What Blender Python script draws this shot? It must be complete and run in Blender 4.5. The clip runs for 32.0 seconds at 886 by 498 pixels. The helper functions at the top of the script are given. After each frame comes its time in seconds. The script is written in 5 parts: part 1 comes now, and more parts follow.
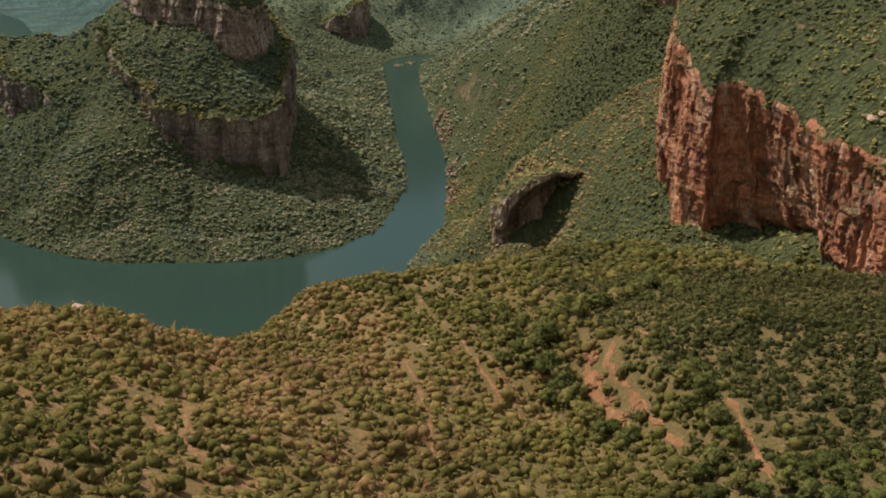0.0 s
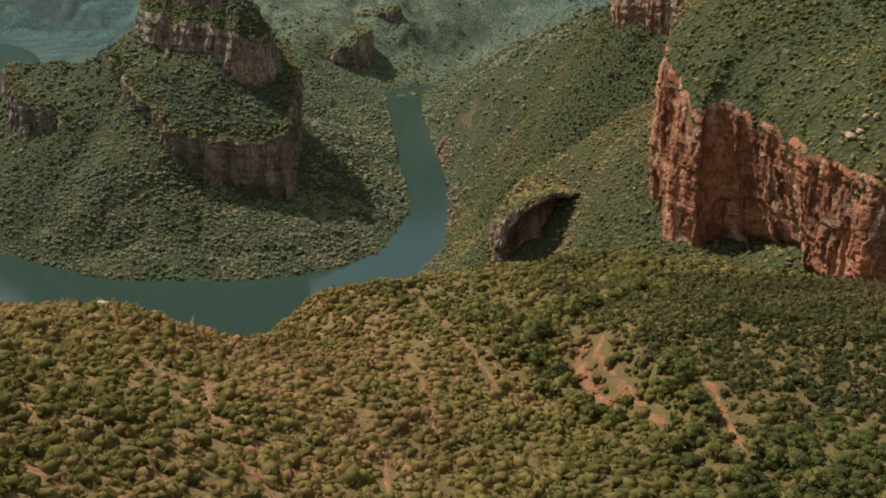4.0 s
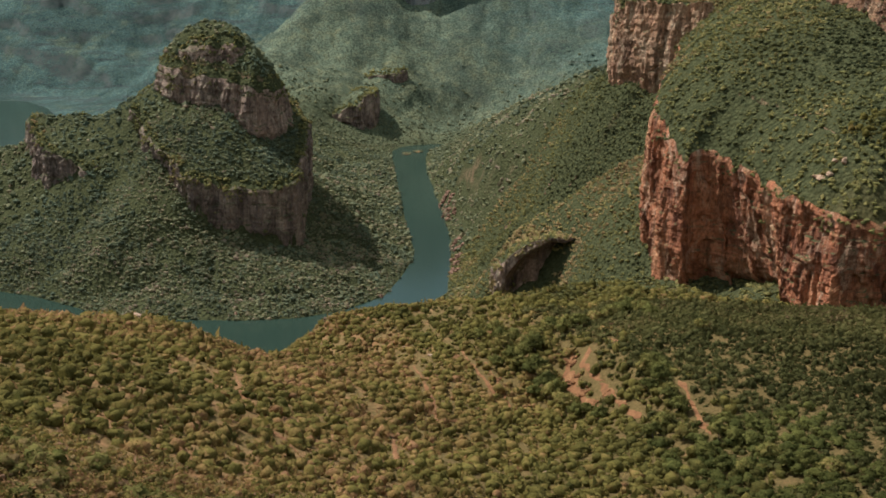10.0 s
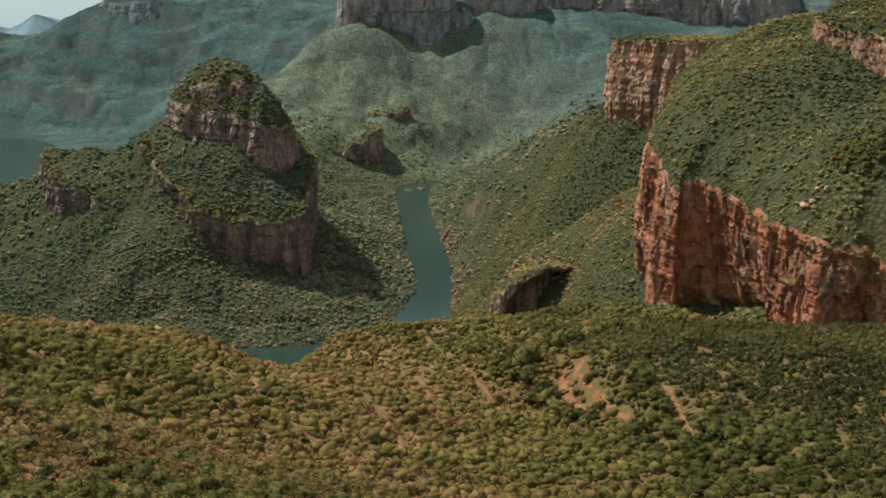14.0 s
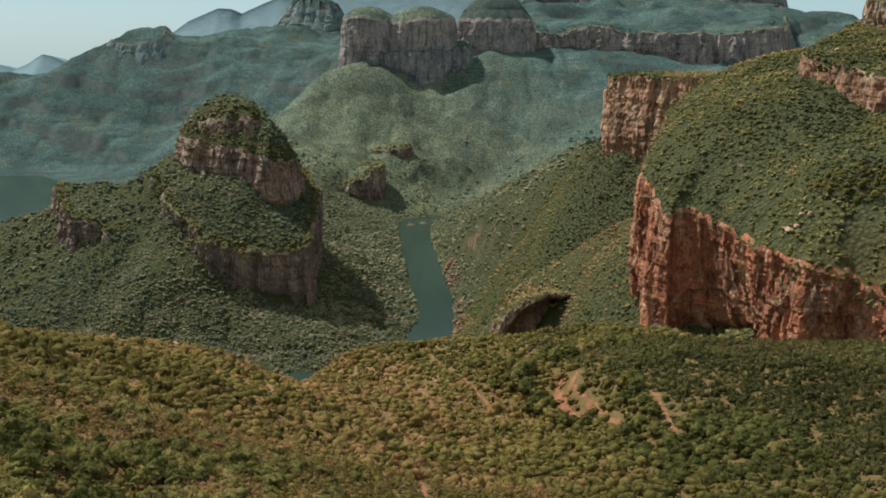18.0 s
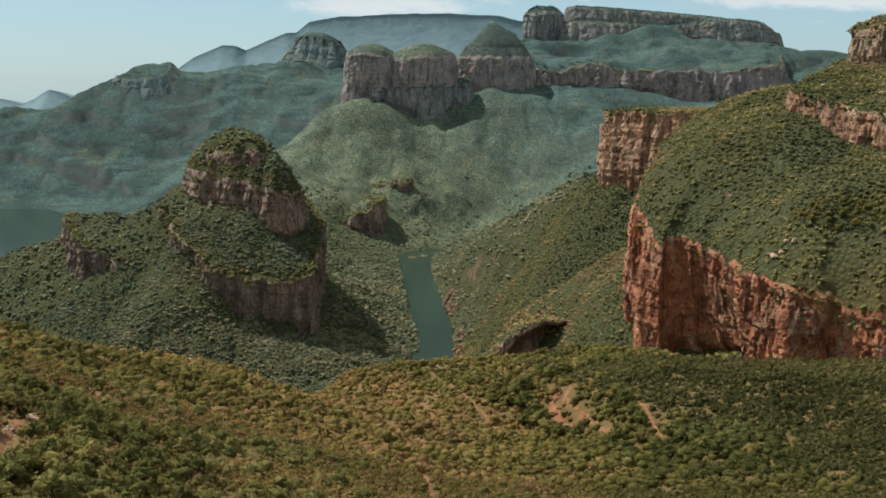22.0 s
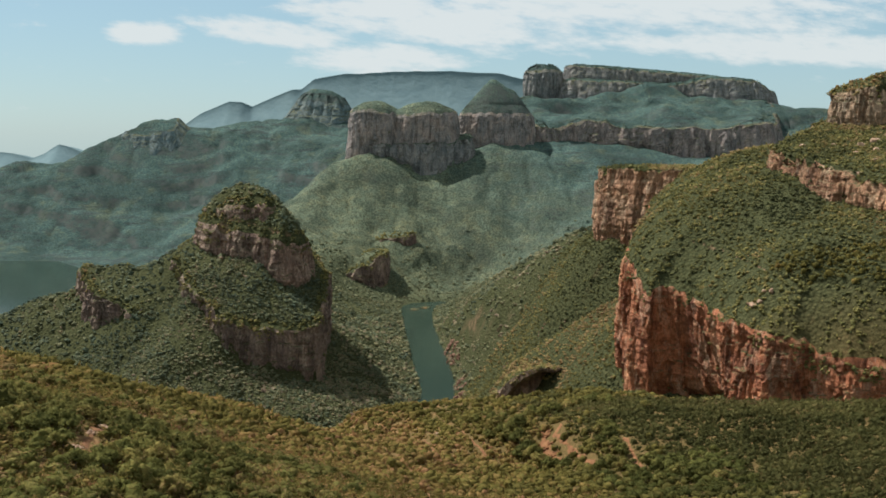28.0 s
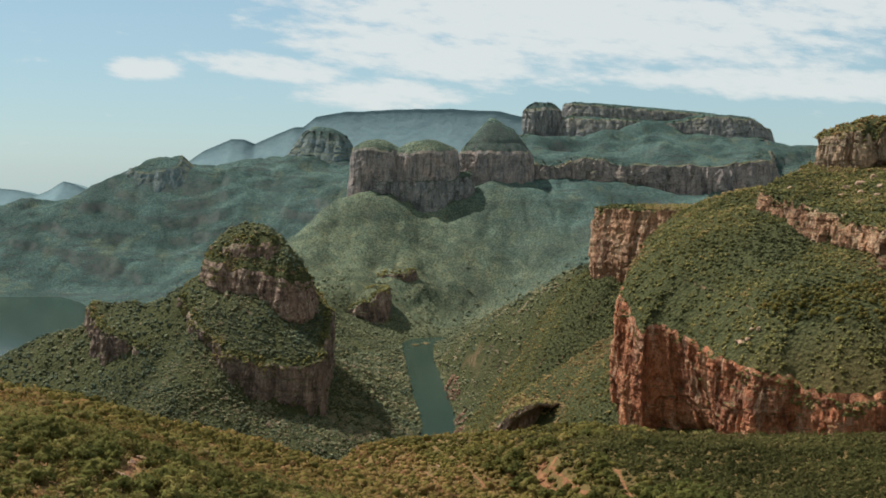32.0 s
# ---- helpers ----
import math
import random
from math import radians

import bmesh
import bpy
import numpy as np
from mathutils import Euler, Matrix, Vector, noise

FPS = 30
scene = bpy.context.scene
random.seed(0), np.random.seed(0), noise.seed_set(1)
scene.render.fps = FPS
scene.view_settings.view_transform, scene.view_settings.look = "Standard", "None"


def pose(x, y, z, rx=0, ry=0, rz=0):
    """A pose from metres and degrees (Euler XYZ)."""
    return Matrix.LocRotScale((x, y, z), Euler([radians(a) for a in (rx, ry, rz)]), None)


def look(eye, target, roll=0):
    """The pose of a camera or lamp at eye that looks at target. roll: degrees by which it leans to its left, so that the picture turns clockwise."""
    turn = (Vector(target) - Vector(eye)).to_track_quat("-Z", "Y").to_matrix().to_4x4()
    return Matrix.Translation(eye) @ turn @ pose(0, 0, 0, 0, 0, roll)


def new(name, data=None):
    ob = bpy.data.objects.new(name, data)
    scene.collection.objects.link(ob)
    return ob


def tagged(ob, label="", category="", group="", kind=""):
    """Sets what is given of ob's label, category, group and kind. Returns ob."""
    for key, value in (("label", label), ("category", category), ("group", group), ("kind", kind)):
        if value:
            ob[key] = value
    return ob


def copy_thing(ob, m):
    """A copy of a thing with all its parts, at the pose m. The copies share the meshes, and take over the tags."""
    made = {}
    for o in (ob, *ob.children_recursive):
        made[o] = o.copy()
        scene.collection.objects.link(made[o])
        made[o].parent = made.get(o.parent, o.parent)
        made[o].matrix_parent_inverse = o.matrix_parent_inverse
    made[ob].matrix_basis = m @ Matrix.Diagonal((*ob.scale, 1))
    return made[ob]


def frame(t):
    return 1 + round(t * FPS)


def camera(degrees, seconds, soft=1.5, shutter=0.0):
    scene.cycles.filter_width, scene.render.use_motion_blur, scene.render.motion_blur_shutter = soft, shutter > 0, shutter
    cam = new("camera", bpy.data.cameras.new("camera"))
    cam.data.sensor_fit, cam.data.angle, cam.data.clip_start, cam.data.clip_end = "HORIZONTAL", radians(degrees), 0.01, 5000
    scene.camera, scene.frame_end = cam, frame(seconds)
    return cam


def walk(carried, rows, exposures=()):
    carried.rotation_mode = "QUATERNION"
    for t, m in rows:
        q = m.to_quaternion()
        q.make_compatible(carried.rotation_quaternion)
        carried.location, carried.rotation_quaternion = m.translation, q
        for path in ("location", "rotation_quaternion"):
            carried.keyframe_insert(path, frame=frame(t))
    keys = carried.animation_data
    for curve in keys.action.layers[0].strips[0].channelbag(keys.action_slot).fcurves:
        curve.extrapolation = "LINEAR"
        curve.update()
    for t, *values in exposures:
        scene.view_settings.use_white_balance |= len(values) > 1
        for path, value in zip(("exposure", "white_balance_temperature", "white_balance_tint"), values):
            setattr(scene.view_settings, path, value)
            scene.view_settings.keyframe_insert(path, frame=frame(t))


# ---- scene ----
cam = camera(40.556, 32.0, soft=1.7)
PATH = [
    (0.0, look((0.00, -0.00, 400.00), (-0.33, 949.51, 86.26), -0.775)),
    (1.0, look((0.16, -10.82, 399.78), (-0.80, 940.31, 91.01), -0.762)),
    (2.0, look((0.21, -21.21, 399.00), (-1.04, 932.41, 98.00), -0.693)),
    (3.0, look((-0.18, -31.32, 397.51), (-1.21, 924.71, 104.25), -0.611)),
    (5.5, look((-0.12, -57.90, 395.40), (-1.91, 903.72, 121.04), -0.402)),
    (6.0, look((-0.16, -63.36, 394.77), (-2.03, 899.49, 124.75), -0.349)),
    (7.0, look((-0.45, -74.18, 394.37), (-2.45, 890.97, 132.67), -0.243)),
    (8.0, look((-0.65, -85.34, 393.53), (-2.89, 882.20, 140.84), -0.122)),
    (9.0, look((-0.64, -96.94, 392.18), (-3.09, 873.03, 148.96), 0.026)),
    (10.0, look((-0.58, -107.75, 391.28), (-3.40, 864.59, 157.73), 0.113)),
    (11.0, look((-0.40, -118.30, 390.75), (-3.92, 856.11, 165.99), 0.236)),
    (12.0, look((-0.42, -128.98, 389.92), (-4.32, 847.36, 173.74), 0.293)),
    (13.0, look((-0.92, -139.83, 388.58), (-4.68, 838.37, 180.93), 0.312)),
    (14.0, look((-0.99, -150.70, 387.56), (-5.13, 829.15, 187.88), 0.324)),
    (14.5, look((-1.01, -156.06, 386.99), (-5.27, 824.55, 191.08), 0.328)),
    (16.5, look((-1.50, -177.55, 385.36), (-6.22, 806.10, 205.32), 0.297)),
    (17.0, look((-1.47, -182.90, 385.19), (-6.45, 801.51, 209.37), 0.255)),
    (18.0, look((-1.21, -193.64, 384.09), (-6.72, 792.22, 216.56), 0.248)),
    (19.0, look((-1.23, -204.36, 383.24), (-6.72, 782.78, 223.44), 0.258)),
    (20.0, look((-1.59, -215.08, 382.68), (-7.32, 773.27, 230.58), 0.282)),
    (21.0, look((-1.71, -225.59, 381.91), (-7.58, 763.87, 237.23), 0.365)),
    (22.0, look((-1.37, -236.43, 381.34), (-7.26, 754.10, 244.17), 0.459)),
    (23.0, look((-1.15, -247.35, 381.20), (-7.34, 744.20, 251.63), 0.482)),
    (24.0, look((-1.35, -258.34, 380.57), (-7.97, 734.18, 258.72), 0.461)),
    (25.0, look((-0.86, -269.42, 380.44), (-8.10, 723.98, 265.95), 0.459)),
    (25.5, look((-0.55, -274.84, 380.73), (-8.14, 718.94, 269.63), 0.450)),
    (27.5, look((-0.05, -297.40, 385.26), (-8.06, 697.89, 288.73), 0.568)),
    (28.0, look((0.02, -302.90, 386.35), (-7.93, 692.76, 293.71), 0.578)),
    (29.0, look((-0.16, -313.42, 388.44), (-8.14, 682.92, 303.31), 0.561)),
    (30.0, look((-0.27, -324.08, 390.55), (-8.29, 672.84, 312.53), 0.520)),
    (31.0, look((-0.25, -335.01, 392.90), (-8.46, 662.42, 321.77), 0.521)),
    (32.0, look((-0.33, -346.13, 395.28), (-8.67, 651.78, 331.16), 0.545)),
]
walk(cam, PATH, [(0.0, 0.57, 6000, 11), (12.0, 0.63, 5800, 11), (24.0, 0.64, 5850, 11), (32.0, 0.63, 6000, 11)])

# ---- world and sun ----
SUN_HIGH = 54
SUN_TO = Vector((-0.84, 0.54, 0.0)).normalized() * math.cos(radians(SUN_HIGH)) + Vector((0, 0, math.sin(radians(SUN_HIGH))))
world = bpy.data.worlds.new("sky")
scene.world = world
world.use_nodes = True
wn, wl = world.node_tree.nodes, world.node_tree.links
wn.clear()
w_out = wn.new("ShaderNodeOutputWorld")
w_bg = wn.new("ShaderNodeBackground")
w_sky = wn.new("ShaderNodeTexSky")
w_sky.sky_type = "NISHITA"
w_sky.sun_disc = False
w_sky.sun_elevation = radians(SUN_HIGH)
w_sky.sun_rotation = math.atan2(SUN_TO.x, SUN_TO.y)
w_sky.altitude = 900
w_sky.air_density = 1.0
w_sky.dust_density = 0.7
w_sky.ozone_density = 1.2
w_bg.inputs["Strength"].default_value = 0.090


def w_math(op, a, b=0.0, c=0.0):
    m = wn.new("ShaderNodeMath")
    m.operation = op
    for sock, v in zip(m.inputs, (a, b, c)):
        if isinstance(v, (int, float)):
            sock.default_value = v
        else:
            wl.new(v, sock)
    return m.outputs[0]


w_way = wn.new("ShaderNodeTexCoord")
w_xyz = wn.new("ShaderNodeSeparateXYZ")
wl.new(w_way.outputs["Generated"], w_xyz.inputs[0])
w_ahead = w_math("MAXIMUM", w_xyz.outputs["Y"], 0.05)
w_u, w_w = w_math("DIVIDE", w_xyz.outputs["X"], w_ahead), w_math("DIVIDE", w_xyz.outputs["Z"], w_ahead)


def bank(u, w, wide, tall, lean=0.0):
    """A cloud bank: 1 in its middle, 0 at its edge and beyond."""
    du = w_math("SUBTRACT", w_u, u)
    dw = w_math("SUBTRACT", w_math("SUBTRACT", w_w, w), w_math("MULTIPLY", du, lean))
    a, b = w_math("DIVIDE", du, wide), w_math("DIVIDE", dw, tall)
    r = w_math("ADD", w_math("MULTIPLY", a, a), w_math("MULTIPLY", b, b))
    return w_math("MAXIMUM", w_math("SUBTRACT", 1.0, r), 0.0)


w_cloud = bank(0.10, 0.128, 0.34, 0.052, -0.06)
for shape in ((0.30, 0.075, 0.24, 0.018, -0.03), (-0.02, 0.098, 0.17, 0.030, -0.12), (-0.255, 0.084, 0.045, 0.014, 0.0), (-0.15, 0.084, 0.09, 0.014, -0.12), (-0.06, 0.064, 0.10, 0.017, 0.0), (0.45, 0.14, 0.3, 0.03, 0.0), (-0.5, 0.16, 0.3, 0.03, 0.0)):
    w_cloud = w_math("MAXIMUM", w_cloud, bank(*shape))
w_flat = wn.new("ShaderNodeCombineXYZ")
wl.new(w_math("MULTIPLY", w_u, 24.0), w_flat.inputs[0])
wl.new(w_math("ADD", w_math("MULTIPLY", w_w, 80.0), w_math("MULTIPLY", w_u, 8.0)), w_flat.inputs[1])
w_fluff = wn.new("ShaderNodeTexNoise")
w_fluff.inputs["Scale"].default_value = 1.0
w_fluff.inputs["Detail"].default_value = 9.0
w_fluff.inputs["Roughness"].default_value = 0.62
wl.new(w_flat.outputs[0], w_fluff.inputs["Vector"])
w_dense = w_math("ADD", w_math("MULTIPLY", w_cloud, 0.50), w_math("SUBTRACT", w_fluff.outputs["Fac"], 0.60))
w_fac = wn.new("ShaderNodeMapRange")
w_fac.interpolation_type = "SMOOTHSTEP"
w_fac.inputs["From Min"].default_value, w_fac.inputs["From Max"].default_value = 0.0, 0.34
w_fac.inputs["To Max"].default_value = 0.88
wl.new(w_dense, w_fac.inputs["Value"])
w_tint = wn.new("ShaderNodeMix")
w_tint.data_type, w_tint.blend_type = "RGBA", "MULTIPLY"
w_tint.inputs["Factor"].default_value = 1.0
w_tint.inputs["B"].default_value = (0.93, 0.985, 0.97, 1)
wl.new(w_sky.outputs[0], w_tint.inputs["A"])
w_over = wn.new("ShaderNodeMix")
w_over.data_type = "RGBA"
w_over.inputs["B"].default_value = (5.6, 5.65, 5.15, 1)
w_haze = wn.new("ShaderNodeMix")
w_haze.data_type = "RGBA"
w_haze.inputs["Factor"].default_value = 0.7
w_haze.inputs["B"].default_value = (2.5, 3.45, 3.5, 1)
wl.new(w_tint.outputs["Result"], w_haze.inputs["A"])
# Broken cloud overhead, out of view, added to brighten the fill light.
w_high = wn.new("ShaderNodeTexNoise")
w_high.inputs["Scale"].default_value = 2.6
w_high.inputs["Detail"].default_value = 7.0
wl.new(w_way.outputs["Generated"], w_high.inputs["Vector"])
w_fill_cloud = wn.new("ShaderNodeMapRange")
w_fill_cloud.interpolation_type = "SMOOTHSTEP"
w_fill_cloud.inputs["From Min"].default_value, w_fill_cloud.inputs["From Max"].default_value = 0.40, 0.56
wl.new(w_high.outputs["Fac"], w_fill_cloud.inputs["Value"])
w_lift = wn.new("ShaderNodeMapRange")
w_lift.inputs["From Min"].default_value, w_lift.inputs["From Max"].default_value = 0.16, 0.34
w_lift.inputs["To Max"].default_value = 0.95
wl.new(w_xyz.outputs["Z"], w_lift.inputs["Value"])
w_fac_all = w_math("MAXIMUM", w_fac.outputs[0], w_math("MULTIPLY", w_fill_cloud.outputs[0], w_lift.outputs[0]))
wl.new(w_haze.outputs["Result"], w_over.inputs["A"])
wl.new(w_fac_all, w_over.inputs["Factor"])
wl.new(w_over.outputs["Result"], w_bg.inputs[0])
wl.new(w_bg.outputs[0], w_out.inputs[0])
sun = new("sun", bpy.data.lights.new("sun", "SUN"))
sun.data.energy = 5.0
sun.data.angle = radians(0.55)
sun.data.color = (1.0, 0.93, 0.82)
sun.matrix_world = look(SUN_TO * 100, (0, 0, 0))
sun.location = (0, 0, 900)


# ---- materials ----
class Shade:
    """A small builder of node materials."""

    def __init__(self, name):
        self.mat = bpy.data.materials.new(name)
        self.mat.use_nodes = True
        self.n, self.l = self.mat.node_tree.nodes, self.mat.node_tree.links
        self.bsdf = self.n["Principled BSDF"]
        self.geo = self.n.new("ShaderNodeNewGeometry")

    def link(self, a, b):
        self.l.new(a, b)

    def noise(self, scale, detail=4.0, rough=0.6, stretch=(1, 1, 1), distort=0.0):
        m = self.n.new("ShaderNodeMapping")
        m.inputs["Scale"].default_value = [scale * s for s in stretch]
        self.link(self.geo.outputs["Position"], m.inputs["Vector"])
        t = self.n.new("ShaderNodeTexNoise")
        t.inputs["Scale"].default_value = 1.0
        t.inputs["Detail"].default_value = detail
        t.inputs["Roughness"].default_value = rough
        t.inputs["Distortion"].default_value = distort
        self.link(m.outputs[0], t.inputs["Vector"])
        return t.outputs["Fac"]

    def cells(self, scale, jitter=1.0):
        """Distance to the nearest of scattered crowns, 0 in their middles."""
        m = self.n.new("ShaderNodeMapping")
        m.inputs["Scale"].default_value = [scale] * 3
        self.link(self.geo.outputs["Position"], m.inputs["Vector"])
        t = self.n.new("ShaderNodeTexVoronoi")
        t.inputs["Scale"].default_value = 1.0
        t.inputs["Randomness"].default_value = jitter
        self.link(m.outputs[0], t.inputs["Vector"])
        return t.outputs["Distance"]

    def ramp(self, fac, *stops):
        r = self.n.new("ShaderNodeValToRGB")
        while len(r.color_ramp.elements) < len(stops):
            r.color_ramp.elements.new(0.5)
        for e, (p, c) in zip(r.color_ramp.elements, stops):
            e.position = p
            e.color = (*c, 1) if len(c) == 3 else (c[0], c[0], c[0], 1)
        self.link(fac, r.inputs[0])
        return r.outputs["Color"]

    def mix(self, fac, a, b, mode="MIX"):
        m = self.n.new("ShaderNodeMix")
        m.data_type = "RGBA"
        m.blend_type = mode
        for sock, v in ((m.inputs["Factor"], fac), (m.inputs["A"], a), (m.inputs["B"], b)):
            if isinstance(v, (int, float)):
                sock.default_value = v
            elif isinstance(v, tuple):
                sock.default_value = (*v, 1)
            else:
                self.link(v, sock)
        return m.outputs["Result"]

    def math(self, op, a, b=0.0):
        m = self.n.new("ShaderNodeMath")
        m.operation = op
        for sock, v in ((m.inputs[0], a), (m.inputs[1], b)):
            if isinstance(v, (int, float)):
                sock.default_value = v
            else:
                self.link(v, sock)
        return m.outputs[0]

    def attr(self, name):
        a = self.n.new("ShaderNodeAttribute")
        a.attribute_name = name
        return a.outputs["Fac"]

    def up(self):
        s = self.n.new("ShaderNodeSeparateXYZ")
        self.link(self.geo.outputs["Normal"], s.inputs[0])
        return s.outputs["Z"]

    def place(self):
        s = self.n.new("ShaderNodeSeparateXYZ")
        self.link(self.geo.outputs["Position"], s.inputs[0])
        return s.outputs

    def bump(self, height, dist, strength=1.0):
        b = self.n.new("ShaderNodeBump")
        b.inputs["Distance"].default_value = dist
        b.inputs["Strength"].default_value = strength
        self.link(height, b.inputs["Height"])
        self.link(b.outputs[0], self.bsdf.inputs["Normal"])

    def done(self, color, rough=0.9, spec=0.2):
        if isinstance(color, tuple):
            self.bsdf.inputs["Base Color"].default_value = (*color, 1)
        else:
            self.link(color, self.bsdf.inputs["Base Color"])
        self.bsdf.inputs["Roughness"].default_value = rough
        self.bsdf.inputs["Specular IOR Level"].default_value = spec
        return self.mat


def mat_ground():
    s = Shade("bushveld_soil")
    soil = s.ramp(s.noise(0.05, 6), (0.3, (0.22, 0.10, 0.046)), (0.7, (0.31, 0.175, 0.085)))
    grass = s.ramp(s.noise(0.5, 6, 0.7), (0.25, (0.078, 0.058, 0.022)), (0.55, (0.145, 0.102, 0.041)), (0.8, (0.22, 0.145, 0.068)))
    bare = s.ramp(s.math("SUBTRACT", s.noise(0.11, 8, 0.8, (1, 0.6, 1)), s.math("MULTIPLY", s.attr("lush"), 0.12)), (0.44, (0,)), (0.60, (0.8,)))
    thick = s.ramp(s.noise(0.6, 6, 0.7), (0.3, (0.072, 0.052, 0.020)), (0.6, (0.134, 0.094, 0.037)), (0.8, (0.20, 0.130, 0.056)))
    near = s.mix(bare, s.mix(s.attr("lush"), grass, thick), soil)
    # Dark floor colour stands for the shade in gaps between bushes.
    scrub = s.ramp(s.noise(0.30, 6, 0.7), (0.3, (0.036, 0.042, 0.020)), (0.6, (0.066, 0.067, 0.029)), (0.8, (0.112, 0.098, 0.043)))
    # Haze put into the colour: blue-greens mixed in towards the far hills.
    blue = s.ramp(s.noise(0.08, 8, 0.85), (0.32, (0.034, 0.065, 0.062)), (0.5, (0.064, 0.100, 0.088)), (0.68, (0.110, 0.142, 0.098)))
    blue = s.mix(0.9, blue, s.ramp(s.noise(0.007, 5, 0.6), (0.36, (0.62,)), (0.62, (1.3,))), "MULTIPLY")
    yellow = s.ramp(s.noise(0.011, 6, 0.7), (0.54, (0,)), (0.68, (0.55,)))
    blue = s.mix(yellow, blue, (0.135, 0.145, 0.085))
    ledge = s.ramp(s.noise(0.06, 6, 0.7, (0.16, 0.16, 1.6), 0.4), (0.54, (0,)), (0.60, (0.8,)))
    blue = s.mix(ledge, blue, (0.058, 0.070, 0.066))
    crown = s.cells(0.26)
    blob = s.noise(0.20, 4, 0.8)
    # Scrub beyond the valley, its colour lightened and blued for haze.
    hazed_scrub = s.ramp(s.noise(0.035, 7, 0.75), (0.3, (0.064, 0.086, 0.058)), (0.5, (0.112, 0.129, 0.081)), (0.7, (0.182, 0.176, 0.092)))
    # Canopy relief painted in: crowns of the speckle lighter, hollows darkened for shade.
    hazed_scrub = s.mix(0.9, hazed_scrub, s.ramp(blob, (0.42, (1.5,)), (0.58, (0.42,))), "MULTIPLY")
    hazed_scrub = s.mix(0.9, hazed_scrub, s.ramp(s.noise(0.008, 5, 0.65), (0.38, (0.68,)), (0.62, (1.3,))), "MULTIPLY")
    # Shade between crowns is put into the colour: cell edges are darker.
    scrub = s.mix(0.9, scrub, s.ramp(crown, (0.15, (1.12,)), (0.7, (0.75,))), "MULTIPLY")
    scrub = s.mix(s.attr("remote"), scrub, hazed_scrub)
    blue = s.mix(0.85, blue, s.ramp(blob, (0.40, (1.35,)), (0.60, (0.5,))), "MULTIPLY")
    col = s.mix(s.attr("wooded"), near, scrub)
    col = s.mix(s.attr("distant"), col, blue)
    steep = s.ramp(s.up(), (0.26, (1,)), (0.42, (0,)))
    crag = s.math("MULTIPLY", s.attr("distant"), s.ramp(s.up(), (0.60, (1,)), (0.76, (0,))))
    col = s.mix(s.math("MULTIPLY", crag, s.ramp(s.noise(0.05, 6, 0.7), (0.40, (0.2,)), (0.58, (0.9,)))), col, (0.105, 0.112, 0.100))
    steep = s.math("MULTIPLY", steep, s.math("SUBTRACT", 1.0, s.attr("distant")))
    rocky = s.ramp(s.noise(0.08, 6, 0.7), (0.42, (0,)), (0.55, (1,)))
    stone = s.ramp(s.noise(0.15, 6, 0.7), (0.3, (0.13, 0.075, 0.045)), (0.7, (0.33, 0.21, 0.13)))
    col = s.mix(s.math("MULTIPLY", steep, rocky), col, stone)
    rough = s.math("ADD", s.noise(0.5, 6, 0.72), s.math("MULTIPLY", s.math("MULTIPLY", s.attr("distant"), s.noise(0.16, 6, 0.75)), 1.5))
    rough = s.math("SUBTRACT", rough, s.math("MULTIPLY", s.attr("wooded"), s.math("MULTIPLY", crown, 1.6)))
    rough = s.math("SUBTRACT", rough, s.math("MULTIPLY", s.attr("remote"), s.math("MULTIPLY", blob, 4.0)))
    s.bump(rough, 1.4)
    return s.done(col, 1.0, 0.02)


def mat_rock(name, dark, mid, light, chalk=(0.42, 0.30, 0.19)):
    s = Shade(name)
    big = s.noise(0.03, 8, 0.72, (1, 1, 0.6), 0.8)
    base = s.ramp(big, (0.34, dark), (0.5, mid), (0.66, light))
    fine = s.ramp(s.noise(0.5, 7, 0.78, (1, 1, 0.55)), (0.34, (0.40,)), (0.60, (1.2,)))
    stain = s.ramp(s.noise(0.10, 7, 0.75, (1, 1, 0.12), 0.5), (0.40, (0.25,)), (0.52, (1,)))
    streak = s.ramp(s.noise(0.42, 5, 0.7, (1, 1, 0.08), 0.5), (0.38, (0.35,)), (0.50, (1.08,)))
    bed = s.ramp(s.noise(0.16, 5, 0.7, (0.07, 0.07, 1.6), 0.3), (0.36, (0.6,)), (0.46, (1,)))
    col = s.mix(0.85, base, fine, "MULTIPLY")
    col = s.mix(0.7, col, stain, "MULTIPLY")
    col = s.mix(0.4, col, streak, "MULTIPLY")
    col = s.mix(0.6, col, bed, "MULTIPLY")
    varnish = s.ramp(s.noise(0.028, 8, 0.75, (1, 1, 0.45), 1.0), (0.40, (0.42,)), (0.50, (1,)))
    col = s.mix(0.6, col, varnish, "MULTIPLY")
    pale = s.ramp(s.noise(0.045, 9, 0.8, (1, 1, 0.4), 0.6), (0.52, (0,)), (0.62, (0.8,)))
    grit = s.ramp(s.noise(0.35, 6, 0.8), (0.4, (0.3,)), (0.55, (1,)))
    col = s.mix(s.math("MULTIPLY", pale, grit), col, chalk)
    moss = s.ramp(s.up(), (0.45, (0,)), (0.75, (1,)))
    tuft = s.ramp(s.noise(0.25, 4), (0.35, (0.2,)), (0.55, (1,)))
    col = s.mix(s.math("MULTIPLY", moss, tuft), col, (0.075, 0.075, 0.028))
    s.bump(s.math("ADD", s.noise(0.55, 9, 0.75, (1, 1, 0.6)), s.math("MULTIPLY", s.noise(0.3, 5, 0.7, (0.15, 0.15, 1.6), 0.4), 0.8)), 2.2)
    return s.done(col, 0.9)


